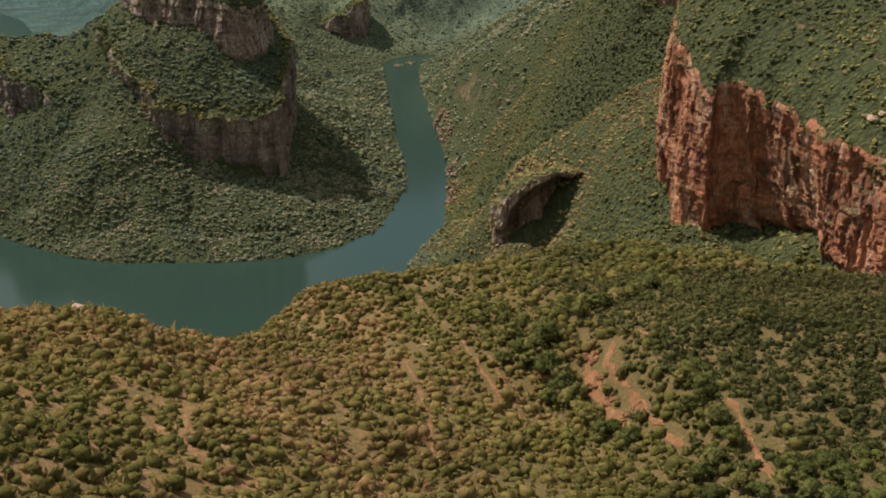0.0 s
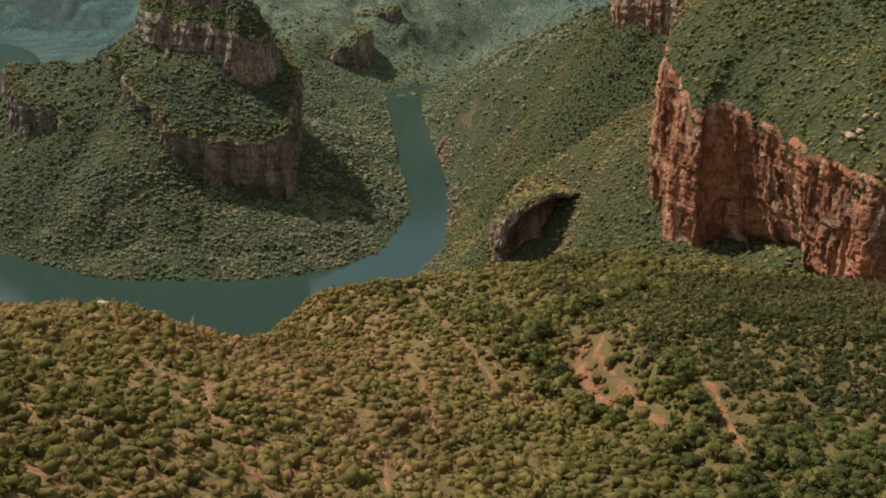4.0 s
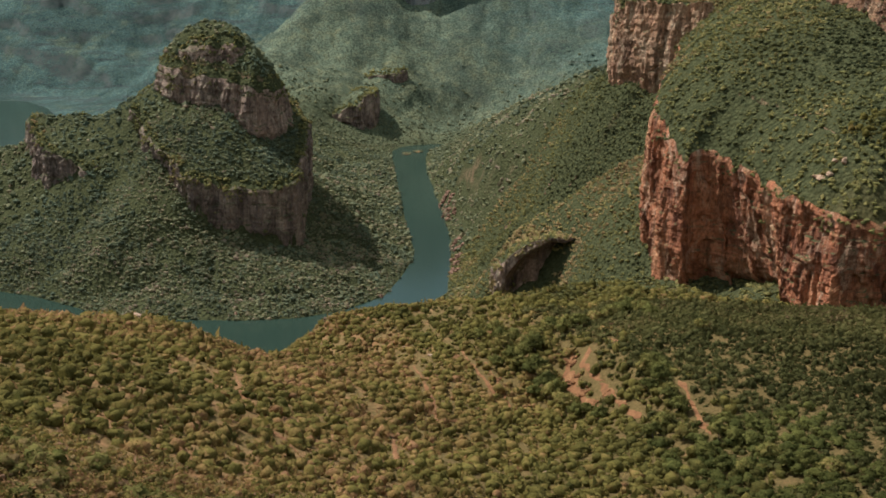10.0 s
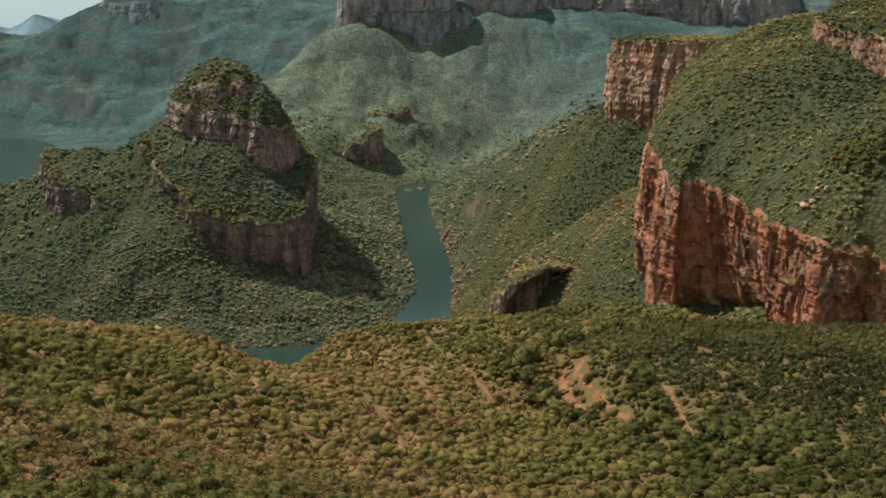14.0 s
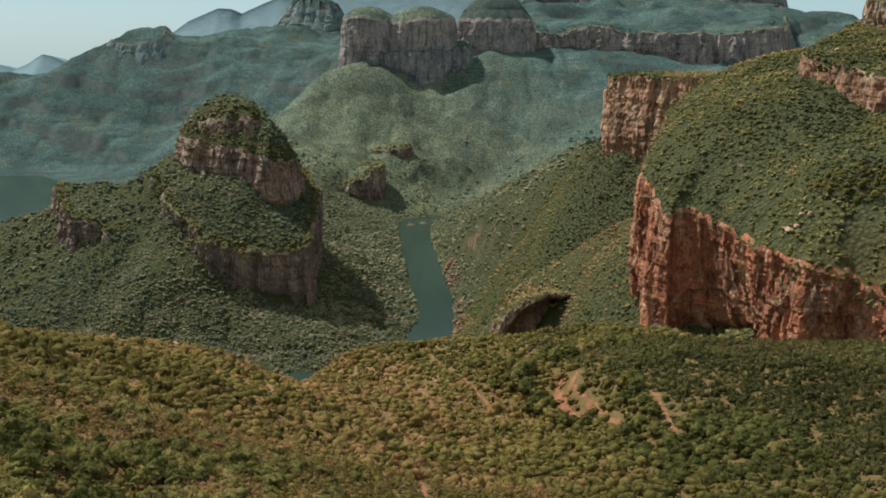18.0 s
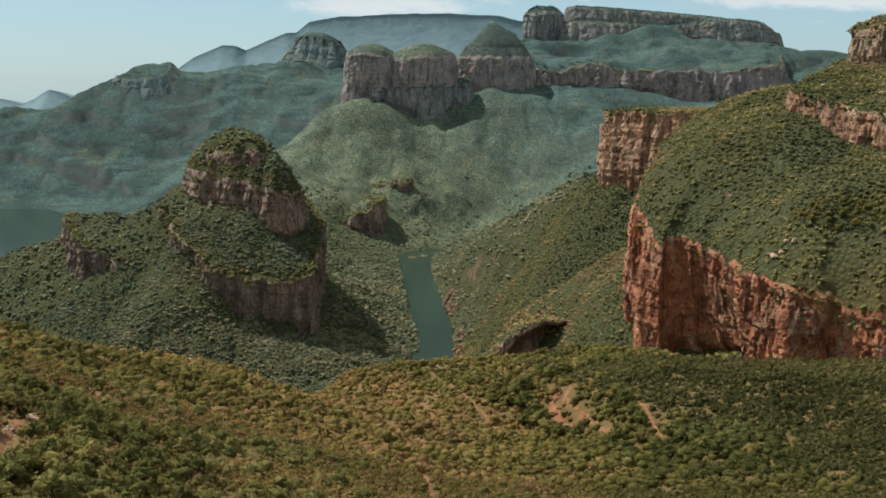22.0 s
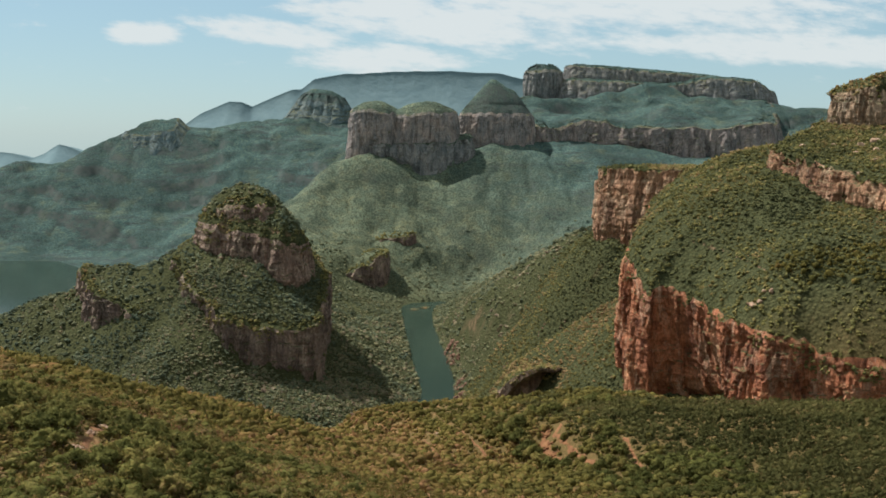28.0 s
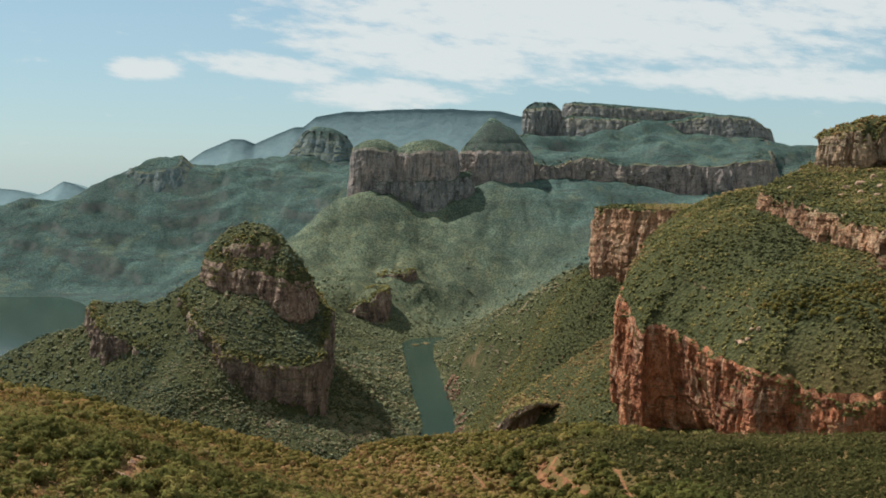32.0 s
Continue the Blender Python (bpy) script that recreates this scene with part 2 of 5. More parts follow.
def mat_leaf(name, lo, hi, olive, each=False, thin_leaf=0.40):
    s = Shade(name)
    tone = s.attr("tone")
    if each:
        info = s.n.new("ShaderNodeObjectInfo")
        tone = s.math("ADD", tone, s.math("MULTIPLY", info.outputs["Random"], 0.6))
    col = s.ramp(tone, (0.0, lo), (0.55, hi), (0.85, olive), (1.0, (olive[0] * 1.15, olive[1] * 0.95, olive[2] * 1.3)))
    patch = s.ramp(s.noise(0.014, 5), (0.35, (0.7,)), (0.65, (1.2,)))
    col = s.mix(0.8, col, patch, "MULTIPLY")
    fleck = s.ramp(s.noise(1.7, 6, 0.85), (0.36, (0.35,)), (0.64, (1.35,)))
    col = s.mix(0.8, col, fleck, "MULTIPLY")
    s.bump(s.noise(1.6, 3), 0.5)
    mat = s.done(col, 0.9, 0.05)
    thin = s.n.new("ShaderNodeBsdfTranslucent")
    both = s.n.new("ShaderNodeMixShader")
    both.inputs[0].default_value = thin_leaf
    s.link(col, thin.inputs["Color"])
    s.link(s.bsdf.outputs[0], both.inputs[1])
    s.link(thin.outputs[0], both.inputs[2])
    s.link(both.outputs[0], s.n["Material Output"].inputs["Surface"])
    return mat


M_GROUND = mat_ground()
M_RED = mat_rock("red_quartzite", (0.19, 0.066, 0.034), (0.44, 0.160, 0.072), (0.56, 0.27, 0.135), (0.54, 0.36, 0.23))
# Lightened and blued for the haze in front of the butte.
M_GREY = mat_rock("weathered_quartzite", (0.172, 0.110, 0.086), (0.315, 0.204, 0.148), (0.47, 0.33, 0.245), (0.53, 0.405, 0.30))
# Darker copy of the quartzite: the bench's shade is put into its colour.
M_BROWN = mat_rock("shade_brown_quartzite", (0.132, 0.090, 0.075), (0.236, 0.160, 0.124), (0.36, 0.245, 0.18), (0.43, 0.32, 0.235))
M_TAN = mat_rock("tan_orange_quartzite", (0.21, 0.104, 0.060), (0.42, 0.222, 0.122), (0.53, 0.345, 0.205), (0.54, 0.40, 0.26))
# Far rock: haze is put into these four colours, lightened and blued.
M_FAR_ROCK = mat_rock("haze_grey_far_quartzite", (0.160, 0.172, 0.168), (0.245, 0.235, 0.218), (0.33, 0.295, 0.255), (0.30, 0.28, 0.245))
M_TERRACE = mat_rock("haze_red_far_quartzite", (0.160, 0.150, 0.142), (0.265, 0.215, 0.188), (0.38, 0.285, 0.235), (0.32, 0.28, 0.23))
M_TOWER = mat_rock("haze_brown_far_quartzite", (0.205, 0.205, 0.200), (0.305, 0.260, 0.232), (0.43, 0.320, 0.258), (0.37, 0.30, 0.25))
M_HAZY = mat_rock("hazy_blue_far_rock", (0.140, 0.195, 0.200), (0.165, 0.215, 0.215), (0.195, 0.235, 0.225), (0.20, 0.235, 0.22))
M_PALE = mat_rock("pale_tan_quartzite", (0.19, 0.115, 0.07), (0.37, 0.245, 0.15), (0.48, 0.35, 0.23), (0.52, 0.42, 0.30))
M_LEAF = mat_leaf("bush_leaves", (0.082, 0.077, 0.021), (0.182, 0.148, 0.038), (0.280, 0.180, 0.062))
M_OLIVE = mat_leaf("olive_woodland_leaves", (0.074, 0.082, 0.038), (0.188, 0.172, 0.058), (0.292, 0.232, 0.084), False, 0.34)
M_SHRUB = mat_leaf("dry_shrub_leaves", (0.095, 0.088, 0.030), (0.165, 0.135, 0.045), (0.24, 0.165, 0.070))
M_DRY = mat_leaf("grey_brown_scrub_leaves", (0.068, 0.068, 0.022), (0.118, 0.106, 0.035), (0.165, 0.126, 0.049))
# Blue and brightness raised in these leaf colours for haze over the canyon.
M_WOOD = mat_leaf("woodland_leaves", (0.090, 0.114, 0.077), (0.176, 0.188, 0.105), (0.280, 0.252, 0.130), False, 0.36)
# Far haze is painted into the leaf colour as a blue-green tint.
M_FAR = mat_leaf("haze_tinted_woodland", (0.056, 0.084, 0.066), (0.088, 0.120, 0.088), (0.130, 0.152, 0.098), False, 0.15)


M_TREE = mat_leaf("tree_leaves", (0.062, 0.068, 0.019), (0.150, 0.142, 0.038), (0.250, 0.198, 0.060), True)
M_COPSE = mat_leaf("copse_leaves", (0.064, 0.069, 0.018), (0.132, 0.128, 0.033), (0.20, 0.165, 0.050))


def mat_bark():
    s = Shade("grey_brown_bark")
    col = s.ramp(s.noise(2.0, 5, 0.7, (1, 1, 0.2)), (0.3, (0.07, 0.05, 0.035)), (0.7, (0.19, 0.15, 0.11)))
    s.bump(s.noise(3.0, 5, 0.7, (1, 1, 0.25)), 0.1)
    return s.done(col, 0.95)


def mat_soil():
    s = Shade("bare_orange_soil")
    col = s.ramp(s.noise(0.25, 7, 0.75), (0.3, (0.105, 0.044, 0.018)), (0.55, (0.205, 0.094, 0.037)), (0.74, (0.33, 0.190, 0.090)))
    grit = s.ramp(s.noise(1.6, 5, 0.75), (0.35, (0.6,)), (0.6, (1.1,)))
    s.bump(s.noise(0.8, 6, 0.75), 0.5)
    return s.done(s.mix(0.8, col, grit, "MULTIPLY"), 0.95)


def mat_boulder(name="pale_lichened_stone", low=(0.20, 0.11, 0.065), mid=(0.38, 0.24, 0.15), high=(0.52, 0.41, 0.29)):
    s = Shade(name)
    col = s.ramp(s.noise(0.35, 7, 0.75), (0.3, low), (0.5, mid), (0.7, high))
    dark = s.ramp(s.noise(0.9, 6, 0.75), (0.38, (0.35,)), (0.56, (1.0,)))
    s.bump(s.noise(1.2, 7, 0.75), 0.5)
    return s.done(s.mix(0.75, col, dark, "MULTIPLY"), 0.92)


M_BARK, M_SOIL, M_BOULDER = mat_bark(), mat_soil(), mat_boulder()


def mat_water():
    s = Shade("still_green_water")
    s.bump(s.noise(0.35, 4, 0.6, (1, 1, 1)), 0.05, 0.25)
    return s.done((0.019, 0.033, 0.024), 0.13, 0.075)


M_WATER = mat_water()

# ---- noise on arrays ----
GRAIN = np.random.RandomState(7).rand(64, 64, 64)


def vnoise(x, y, z):
    """Smooth value noise, -1 to 1."""
    ix, iy, iz = np.floor(x).astype(int), np.floor(y).astype(int), np.floor(z).astype(int)
    fx, fy, fz = x - ix, y - iy, z - iz
    fx, fy, fz = (f * f * (3 - 2 * f) for f in (fx, fy, fz))
    out = 0
    for a in (0, 1):
        for b in (0, 1):
            for c in (0, 1):
                w = (fx if a else 1 - fx) * (fy if b else 1 - fy) * (fz if c else 1 - fz)
                out = out + w * GRAIN[(ix + a) & 63, (iy + b) & 63, (iz + c) & 63]
    return out * 2 - 1


def fbm(x, y, z, octaves=4):
    out, amp = 0, 0.5
    for k in range(octaves):
        out = out + amp * vnoise(x + 17.3 * k, y + 5.1 * k, z + 11.7 * k)
        x, y, z, amp = x * 2.03, y * 2.03, z * 2.03, amp * 0.5
    return out


def smooth(a, b, v):
    t = np.clip((v - a) / (b - a), 0, 1)
    return t * t * (3 - 2 * t)


# ---- the lie of the land: spurs, gullies and shores that the slopes run between ----
LAND = []


def line(*points, every=70):
    """A spur, gully or shore: the land passes through it."""
    p = np.array(points, float)
    for a, b in zip(p[:-1], p[1:]):
        n = max(1, int(np.hypot(*(b - a)[:2]) / every))
        LAND.extend(a + (b - a) * k / n for k in range(n))
    LAND.append(p[-1])


def shore(*points):
    line(*[(x, y, 1.5) for x, y in points], every=24 if points[0][1] < 2500 else 70)


# shores of the reservoir arm, butte side and near side
shore((-880, 2300), (-900, 2000), (-905, 1750), (-870, 1560), (-780, 1420), (-620, 1330), (-495, 1278), (-398, 1207), (-345, 1184), (-226, 1181), (-169, 1191), (-124, 1218), (-79, 1280), (-57, 1401), (-47, 1499), (-68, 1717), (-92, 2013), (-118, 2312), (-125, 2405), (-112, 2456), (-90, 2488), (-50, 2508), (-10, 2516))
shore((-1000, 1150), (-600, 1010), (-430, 930), (-300, 900), (-193, 930), (-100, 1000), (-47, 1070), (-21, 1213), (4, 1294), (8, 1410), (9, 1579), (-10, 1850), (-34, 2166), (-38, 2315), (-28, 2420), (2, 2490))
line((-1400, 1500, -14), (-700, 1200, -14), (-480, 1120, -14), (-290, 1070, -14), (-120, 1100, -14), (-32, 1300, -10), (-20, 1500, -10), (-38, 1750, -10), (-64, 2080, -8), (-76, 2300, -6), (-72, 2420, -4), (-40, 2475, -3))
line((-150, 2520, 10), (-60, 2550, 10), (20, 2566, 16))
line((-270, 2530, 34), (-205, 2522, 24), (-152, 2548, 22))
line((-140, 2590, 18), (-60, 2640, 22), (60, 2700, 30))
line((-1100, 2200, -14), (-1150, 2700, -14), (-1350, 3150, -10))
shore((-880, 2600), (-960, 2900), (-1075, 3160), (-1200, 3330), (-1500, 3300))
# near slopes below the flight
line((-150, -250, 335), (-130, -80, 322), (-109, 31, 304), (-104, 166, 269), (-70, 373, 219))
line((-330, 120, 325), (-216, 266, 280), (-170, 400, 232), (-128, 503, 198))
line((-420, 480, 225), (-260, 520, 200), (-165, 520, 200), (-128, 503, 198), (-108, 540, 178))
line((0, -420, 320), (10, -150, 290), (-5, 60, 262), (-12, 247, 221), (-25, 363, 202))
line((37, 314, 203), (84, 389, 194), (57, 479, 187))
line((260, -150, 300), (230, 120, 250), (200, 300, 226), (128, 475, 208), (108, 561, 190))
line((335, 560, 200), (270, 560, 196), (200, 610, 184), (161, 660, 182), (109, 690, 179), (70, 695, 173), (30, 690, 163), (-6, 645, 175), (-40, 648, 172), (-78, 643, 170), (-76, 588, 166))
line((60, 478, 185), (65, 445, 186), (75, 408, 190), (84, 380, 195), every=16)
line((70, 484, 195), (77, 448, 198), (87, 414, 202), (94, 390, 204), every=16)
line((-92, 470, 191), (-84, 520, 176))
line((86, 640, 176), (50, 622, 180))
line((-97, 600, 158), (-112, 660, 118), (-160, 760, 50))
line((-60, 730, 100), (0, 760, 105), (60, 800, 95))
# gully below the mesa and the right-hand slopes
line((440, 610, 168), (330, 620, 158), (262, 650, 160), (240, 686, 164), (230, 730, 158), (226, 775, 151), (214, 812, 150), (198, 842, 152), (181, 862, 155), (168, 888, 158), (164, 915, 163), (168, 960, 178), (180, 1010, 196))
line((230, 640, 146), (205, 700, 134), (186, 770, 134), (172, 820, 142), (152, 880, 134), (146, 950, 152))
line((150, 770, 126), (110, 880, 84), (80, 980, 60), (30, 1060, 24))
line((206, 1235, 170), (160, 1245, 116), (116, 1262, 80), (84, 1300, 58), (78, 1405, 54))
line((208, 1300, 248), (206, 1350, 258), (158, 1500, 222), (82, 1560, 150), (40, 1800, 96), (-4, 2050, 40))
line((330, 1500, 280), (260, 1900, 210), (120, 2300, 100), (40, 2500, 40))
line((300, 1330, 250), (420, 1300, 300), (600, 1400, 330))
line((40, 1030, 50), (60, 1026, 62), (86, 1024, 64), (104, 1018, 74))
line((127, 1010, 128), (134, 1002, 144), (145, 989, 162), (156, 985, 168))
line((112, 955, 100), (124, 945, 119), (138, 942, 140))
line((36, 1085, 58), (55, 1112, 100), (82, 1125, 126), (114, 1127, 144), (149, 1125, 164), (178, 1120, 181), (212, 1108, 200), every=25)
line((64, 1160, 70), (94, 1164, 92), (128, 1164, 116), (165, 1162, 138), (200, 1158, 162), every=30)
line((48, 1195, 34), (84, 1205, 58), (120, 1210, 80), (165, 1210, 108), (205, 1205, 146))
line((-340, 2600, 92), (-285, 2592, 78), (-235, 2600, 70))
line((-300, 2800, 158), (-225, 2775, 138), (-180, 2778, 134))
# slopes of the butte
line((-320, 1322, 90), (-290, 1318, 70), (-240, 1316, 54), (-188, 1322, 49), (-152, 1430, 50), (-148, 1540, 58), (-220, 1660, 90))
line((-335, 1343, 104), (-370, 1380, 132), (-412, 1425, 150), (-440, 1470, 172), (-452, 1525, 193), (-425, 1528, 211), (-398, 1522, 230), (-405, 1590, 190), (-340, 1660, 140))
line((-440, 1392, 100), (-480, 1400, 92), (-530, 1432, 96), (-596, 1510, 116), (-660, 1500, 84), (-760, 1520, 44))
line((-566, 1545, 160), (-650, 1600, 128), (-733, 1620, 92), (-830, 1660, 40))
line((-420, 1270, 48), (-345, 1250, 42), (-240, 1250, 36), (-140, 1290, 28))
line((-330, 1700, 110), (-320, 2000, 60), (-300, 2300, 48), (-290, 2500, 62))
line((-560, 1760, 95), (-640, 2100, 40), (-700, 2500, 30))
# far slopes below the towers
line((-329, 3060, 322), (-262, 3030, 325), (-180, 3010, 300), (-90, 3040, 274), (20, 3050, 284), (110, 3130, 352), (231, 3215, 372), (502, 3190, 352), (705, 3190, 338), (905, 3190, 325))
line((-330, 2960, 262), (-150, 2950, 240), (-40, 2930, 204), (60, 2960, 250), (170, 2940, 224), (280, 2980, 275))
line((-150, 2860, 178), (-35, 2850, 136), (90, 2860, 188), (160, 2850, 150))
line((-394, 3000, 237), (-492, 2900, 187), (-560, 2750, 110))
line((-430, 3180, 190), (-520, 3080, 120), (-640, 2950, 40))
line((-330, 3400, 250), (-480, 3380, 170), (-600, 3200, 95))
line((-140, 2722, 106), (-80, 2732, 98))
line((-200, 2800, 130), (-110, 2740, 104), (-40, 2780, 96), (60, 2790, 128), (140, 2770, 110), (300, 2900, 230), (650, 2900, 280), (1000, 2700, 330))
line((-620, 3300, 160), (-760, 3250, 70), (-890, 3350, 41), (-1160, 3420, 12))
line((241, 3850, 530), (380, 3790, 536), (786, 3790, 516), (1076, 3790, 505), (1300, 3900, 475), (1700, 3900, 440))
line((100, 3500, 440), (600, 3450, 440), (1000, 3450, 430))
line((-1611, 3900, 249), (-1530, 3900, 285), (-1410, 3900, 251), (-1207, 3900, 380), (-1107, 3900, 408), (-980, 3900, 408), (-900, 3930, 404), (-800, 3960, 408), (-764, 3960, 430), (-720, 3960, 404), (-640, 3980, 410), (-590, 3980, 428), (-540, 3980, 412), (-430, 3960, 392), (-340, 3900, 360))
line((-760, 4100, 432), (-620, 4080, 452), (-510, 4056, 462), (-400, 4060, 448), (-320, 4040, 424), (-230, 3960, 392))
line((-640, 3700, 262), (-560, 3560, 190), (-500, 3440, 150))
line((-420, 3700, 330), (-350, 3560, 292))
line((-1500, 3600, 90), (-1200, 3640, 170), (-900, 3640, 190), (-600, 3600, 210))
line((-1500, 4300, 200), (-800, 4300, 330), (-200, 4300, 400), (600, 4400, 430))
line((-2600, 1800, 260), (-2300, 3000, 240), (-2100, 3700, 240))
line((900, 600, 330), (1200, 1200, 420), (1300, 2200, 420), (1600, 3000, 430))
line((-1500, 300, 330), (-1300, 800, 160))
line((-1500, -1500, 420), (0, -1500, 380), (1500, -1500, 420))

LAND = np.array(LAND)
_, KEEP = np.unique(np.round(LAND[:, :2]), axis=0, return_index=True)
LAND = LAND[np.sort(KEEP)]
_D = np.hypot(LAND[:, None, 0] - LAND[None, :, 0], LAND[:, None, 1] - LAND[None, :, 1])
_A = np.block([[-_D + 0.2 * np.eye(len(LAND)), np.ones((len(LAND), 1))], [np.ones((1, len(LAND))), np.zeros((1, 1))]])
WEIGHT = np.linalg.solve(_A, np.append(LAND[:, 2], 0.0))


def base_height(x, y):
    out = np.empty(x.shape)
    fx, fy, flat = x.ravel(), y.ravel(), out.reshape(-1)
    for k in range(0, fx.size, 20000):
        d = np.hypot(fx[k:k + 20000, None] - LAND[None, :, 0], fy[k:k + 20000, None] - LAND[None, :, 1])
        flat[k:k + 20000] = -d @ WEIGHT[:-1] + WEIGHT[-1]
    far = np.hypot(x, y + 200)
    rough = smooth(1, 25, out) * np.clip(far / 900, 0.22, 1.9)
    out = out + rough * (9 * fbm(x / 90, y / 90, 0 * x, 4))
    rill = 1 - np.abs(vnoise(x / 60, y / 60, 0 * x + 3.3))
    out = out - rough * 4 * smooth(0.75, 1.0, rill)
    # benches of harder rock and broad spurs on the far hills
    distant = smooth(2900, 3500, y) * smooth(10, 80, out) * smooth(4000, 3850, y)
    out = out + distant * (26 * (1 - 2 * np.abs(vnoise(x / 230, y / 420, 0 * x + 6.1))) + 20 * fbm(x / 110, y / 130, 0 * x + 8, 3) )
    k = out / 52 + 1.1 * vnoise(x / 320, y / 320, 0 * x + 4)
    f = k - np.floor(k)
    out = out + distant * smooth(60, 140, out) * 22 * (smooth(0.52, 0.92, f) - f) * smooth(-0.25, 0.25, vnoise(x / 170 + 9, y / 170, 0 * x))
    valley = smooth(2620, 2850, y) * smooth(3250, 3000, y) * smooth(15, 80, out)
    out = out + valley * (14 * (1 - 2 * np.abs(vnoise(x / 105 + 0.0016 * y, y / 420, 0 * x + 2.7))) + 5 * fbm(x / 45, y / 90, 0 * x + 1, 3))
    return out


# ---- cliffs: each is a tier of rock with a wall round it and sloping ground on top ----
TIERS = []


def closed_curve(points, step):
    """An even walk round a smooth closed curve through the points."""
    p = np.array(points, float)
    out = []
    for k in range(len(p)):
        a, b, c, d = p[k - 1], p[k], p[(k + 1) % len(p)], p[(k + 2) % len(p)]
        for t in np.linspace(0, 1, 24, endpoint=False):
            out.append(0.5 * (2 * b + (c - a) * t + (2 * a - 5 * b + 4 * c - d) * t * t + (3 * b - a - 3 * c + d) * t ** 3))
    out = np.array(out)
    seg = np.hypot(*(np.roll(out, -1, 0) - out).T)
    s = np.concatenate([[0], np.cumsum(seg)])
    n = max(12, int(s[-1] / step))
    want = np.arange(n) * s[-1] / n
    ring = np.vstack([out, out[:1]])
    return np.stack([np.interp(want, s, ring[:, i]) for i in (0, 1)], 1)


def inside_by(x, y, ring):
    """How far a place lies inside the ring, in metres; below 0 outside."""
    best = np.full(x.shape, 1e9)
    odd = np.zeros(x.shape, bool)
    for (ax, ay), (bx, by) in zip(ring, np.roll(ring, -1, 0)):
        dx, dy = bx - ax, by - ay
        t = np.clip(((x - ax) * dx + (y - ay) * dy) / (dx * dx + dy * dy), 0, 1)
        best = np.minimum(best, (x - ax - t * dx) ** 2 + (y - ay - t * dy) ** 2)
        if by != ay:
            odd ^= ((ay > y) != (by > y)) & (x < ax + (y - ay) * dx / dy)
    return np.where(odd, 1, -1) * np.sqrt(best)


def tier(name, label, points, top, rock, step=2.5, rise=2.5, rough=3.0, lip=6.0, hollow=None, ramp=None, lean=0.08, green=0.06):
    """top(x, y, inset) is the height of the ground on the tier, inset metres in from its rim."""
    fine = closed_curve(points, step)
    away = np.roll(fine, -1, 0) - np.roll(fine, 1, 0)
    away = np.stack([away[:, 1], -away[:, 0]], 1) / np.hypot(*away.T)[:, None]
    bay = rough * (1.6 * vnoise(fine[:, 0] / 44, fine[:, 1] / 44, 0 * fine[:, 0] + 9) * (rock is M_BROWN) + 1.1 * vnoise(fine[:, 0] / 21, fine[:, 1] / 21, 0 * fine[:, 0]) + 0.5 * vnoise(fine[:, 0] / 9, fine[:, 1] / 9, 0 * fine[:, 0] + 4))
    fine = fine + away * bay[:, None]
    ring = fine[:: max(1, int(10 / step))]

    def rim(x, y, d):
        return top(x, y, d) + 1.6 * rough * fbm(x / 32, y / 32, 0 * x + 5, 3) * np.exp(-d / 25.0) - (0 if hollow is cave_hollow else 2.4) * rough * smooth(0.05, 0.6, vnoise(x / 15, y / 15, 0 * x + 7)) * np.exp(-d / 14.0)

    TIERS.append(dict(name=name, label=label, ring=ring, fine=fine, top=rim, rock=rock, rise=rise, rough=rough, lip=lip, hollow=hollow, ramp=ramp or lip * 0.5, lean=lean, green=green))


def height(x, y, upto=None):
    h = base_height(x, y)
    for t in TIERS[:upto]:
        lo, hi = t["ring"].min(0) - 5, t["ring"].max(0) + 5
        m = (x > lo[0]) & (x < hi[0]) & (y > lo[1]) & (y < hi[1])
        if not m.any():
            continue
        xs, ys, hs = x[m], y[m], h[m]
        d = inside_by(xs, ys, t["ring"])
        z = t["top"](xs, ys, np.maximum(d, 0)) + np.clip(t["lip"] * 0.25, 0.3, 3) * fbm(xs / 25, ys / 25, 0 * xs + 9, 3)
        w = smooth(t["ramp"], t["ramp"] + t["lip"], d)
        h[m] = hs + (np.maximum(z, hs - 3) - hs) * w
    return h


def slope(x0, y0, z0, gx, gy, dome=0.0, over=60.0, lo=-1e9, hi=1e9):
    return lambda x, y, d: np.clip(z0 + gx * (x - x0) + gy * (y - y0), lo, hi) + dome * (1 - np.exp(-d / over))


def cave_hollow(x, y, v):
    """How far the wall is hollowed under the arch, in metres."""
    wide = np.exp(-((x - 90) / 36.0) ** 6)
    return -23 * wide * smooth(0.0, 0.12, 0.93 - 0.22 * ((x - 96) / 36.0) ** 2 - v) * (y < 1062)


def butte_bench(x, y, d):
    return 115 + 0.34 * (y - 1331) - 0.19 * np.minimum(x + 242, 0) + 0.46 * np.minimum(d, 95)


def bench_green(x, y):
    return 0.12 + 0.22 * smooth(-285, -345, x)


def crown_green(x, y):
    return 0.14 + 0.2 * smooth(-340, -390, x)


def mesa_green(x, y):
    return 0.03 + 0.30 * smooth(258, 330, x)


def butte_crown(x, y, d):
    return 228 + 0.14 * np.maximum(-222 - x, 0) + 86 * (1 - np.exp(-d / 40.0)) - 0.12 * np.maximum(x + 290, 0)


def mesa_top(x, y, d):
    return 233 + 0.10 * (y - 680) + 0.16 * np.maximum(y - 835, 0) + 105 * (1 - np.exp(-d / 80.0)) - 0.02 * d


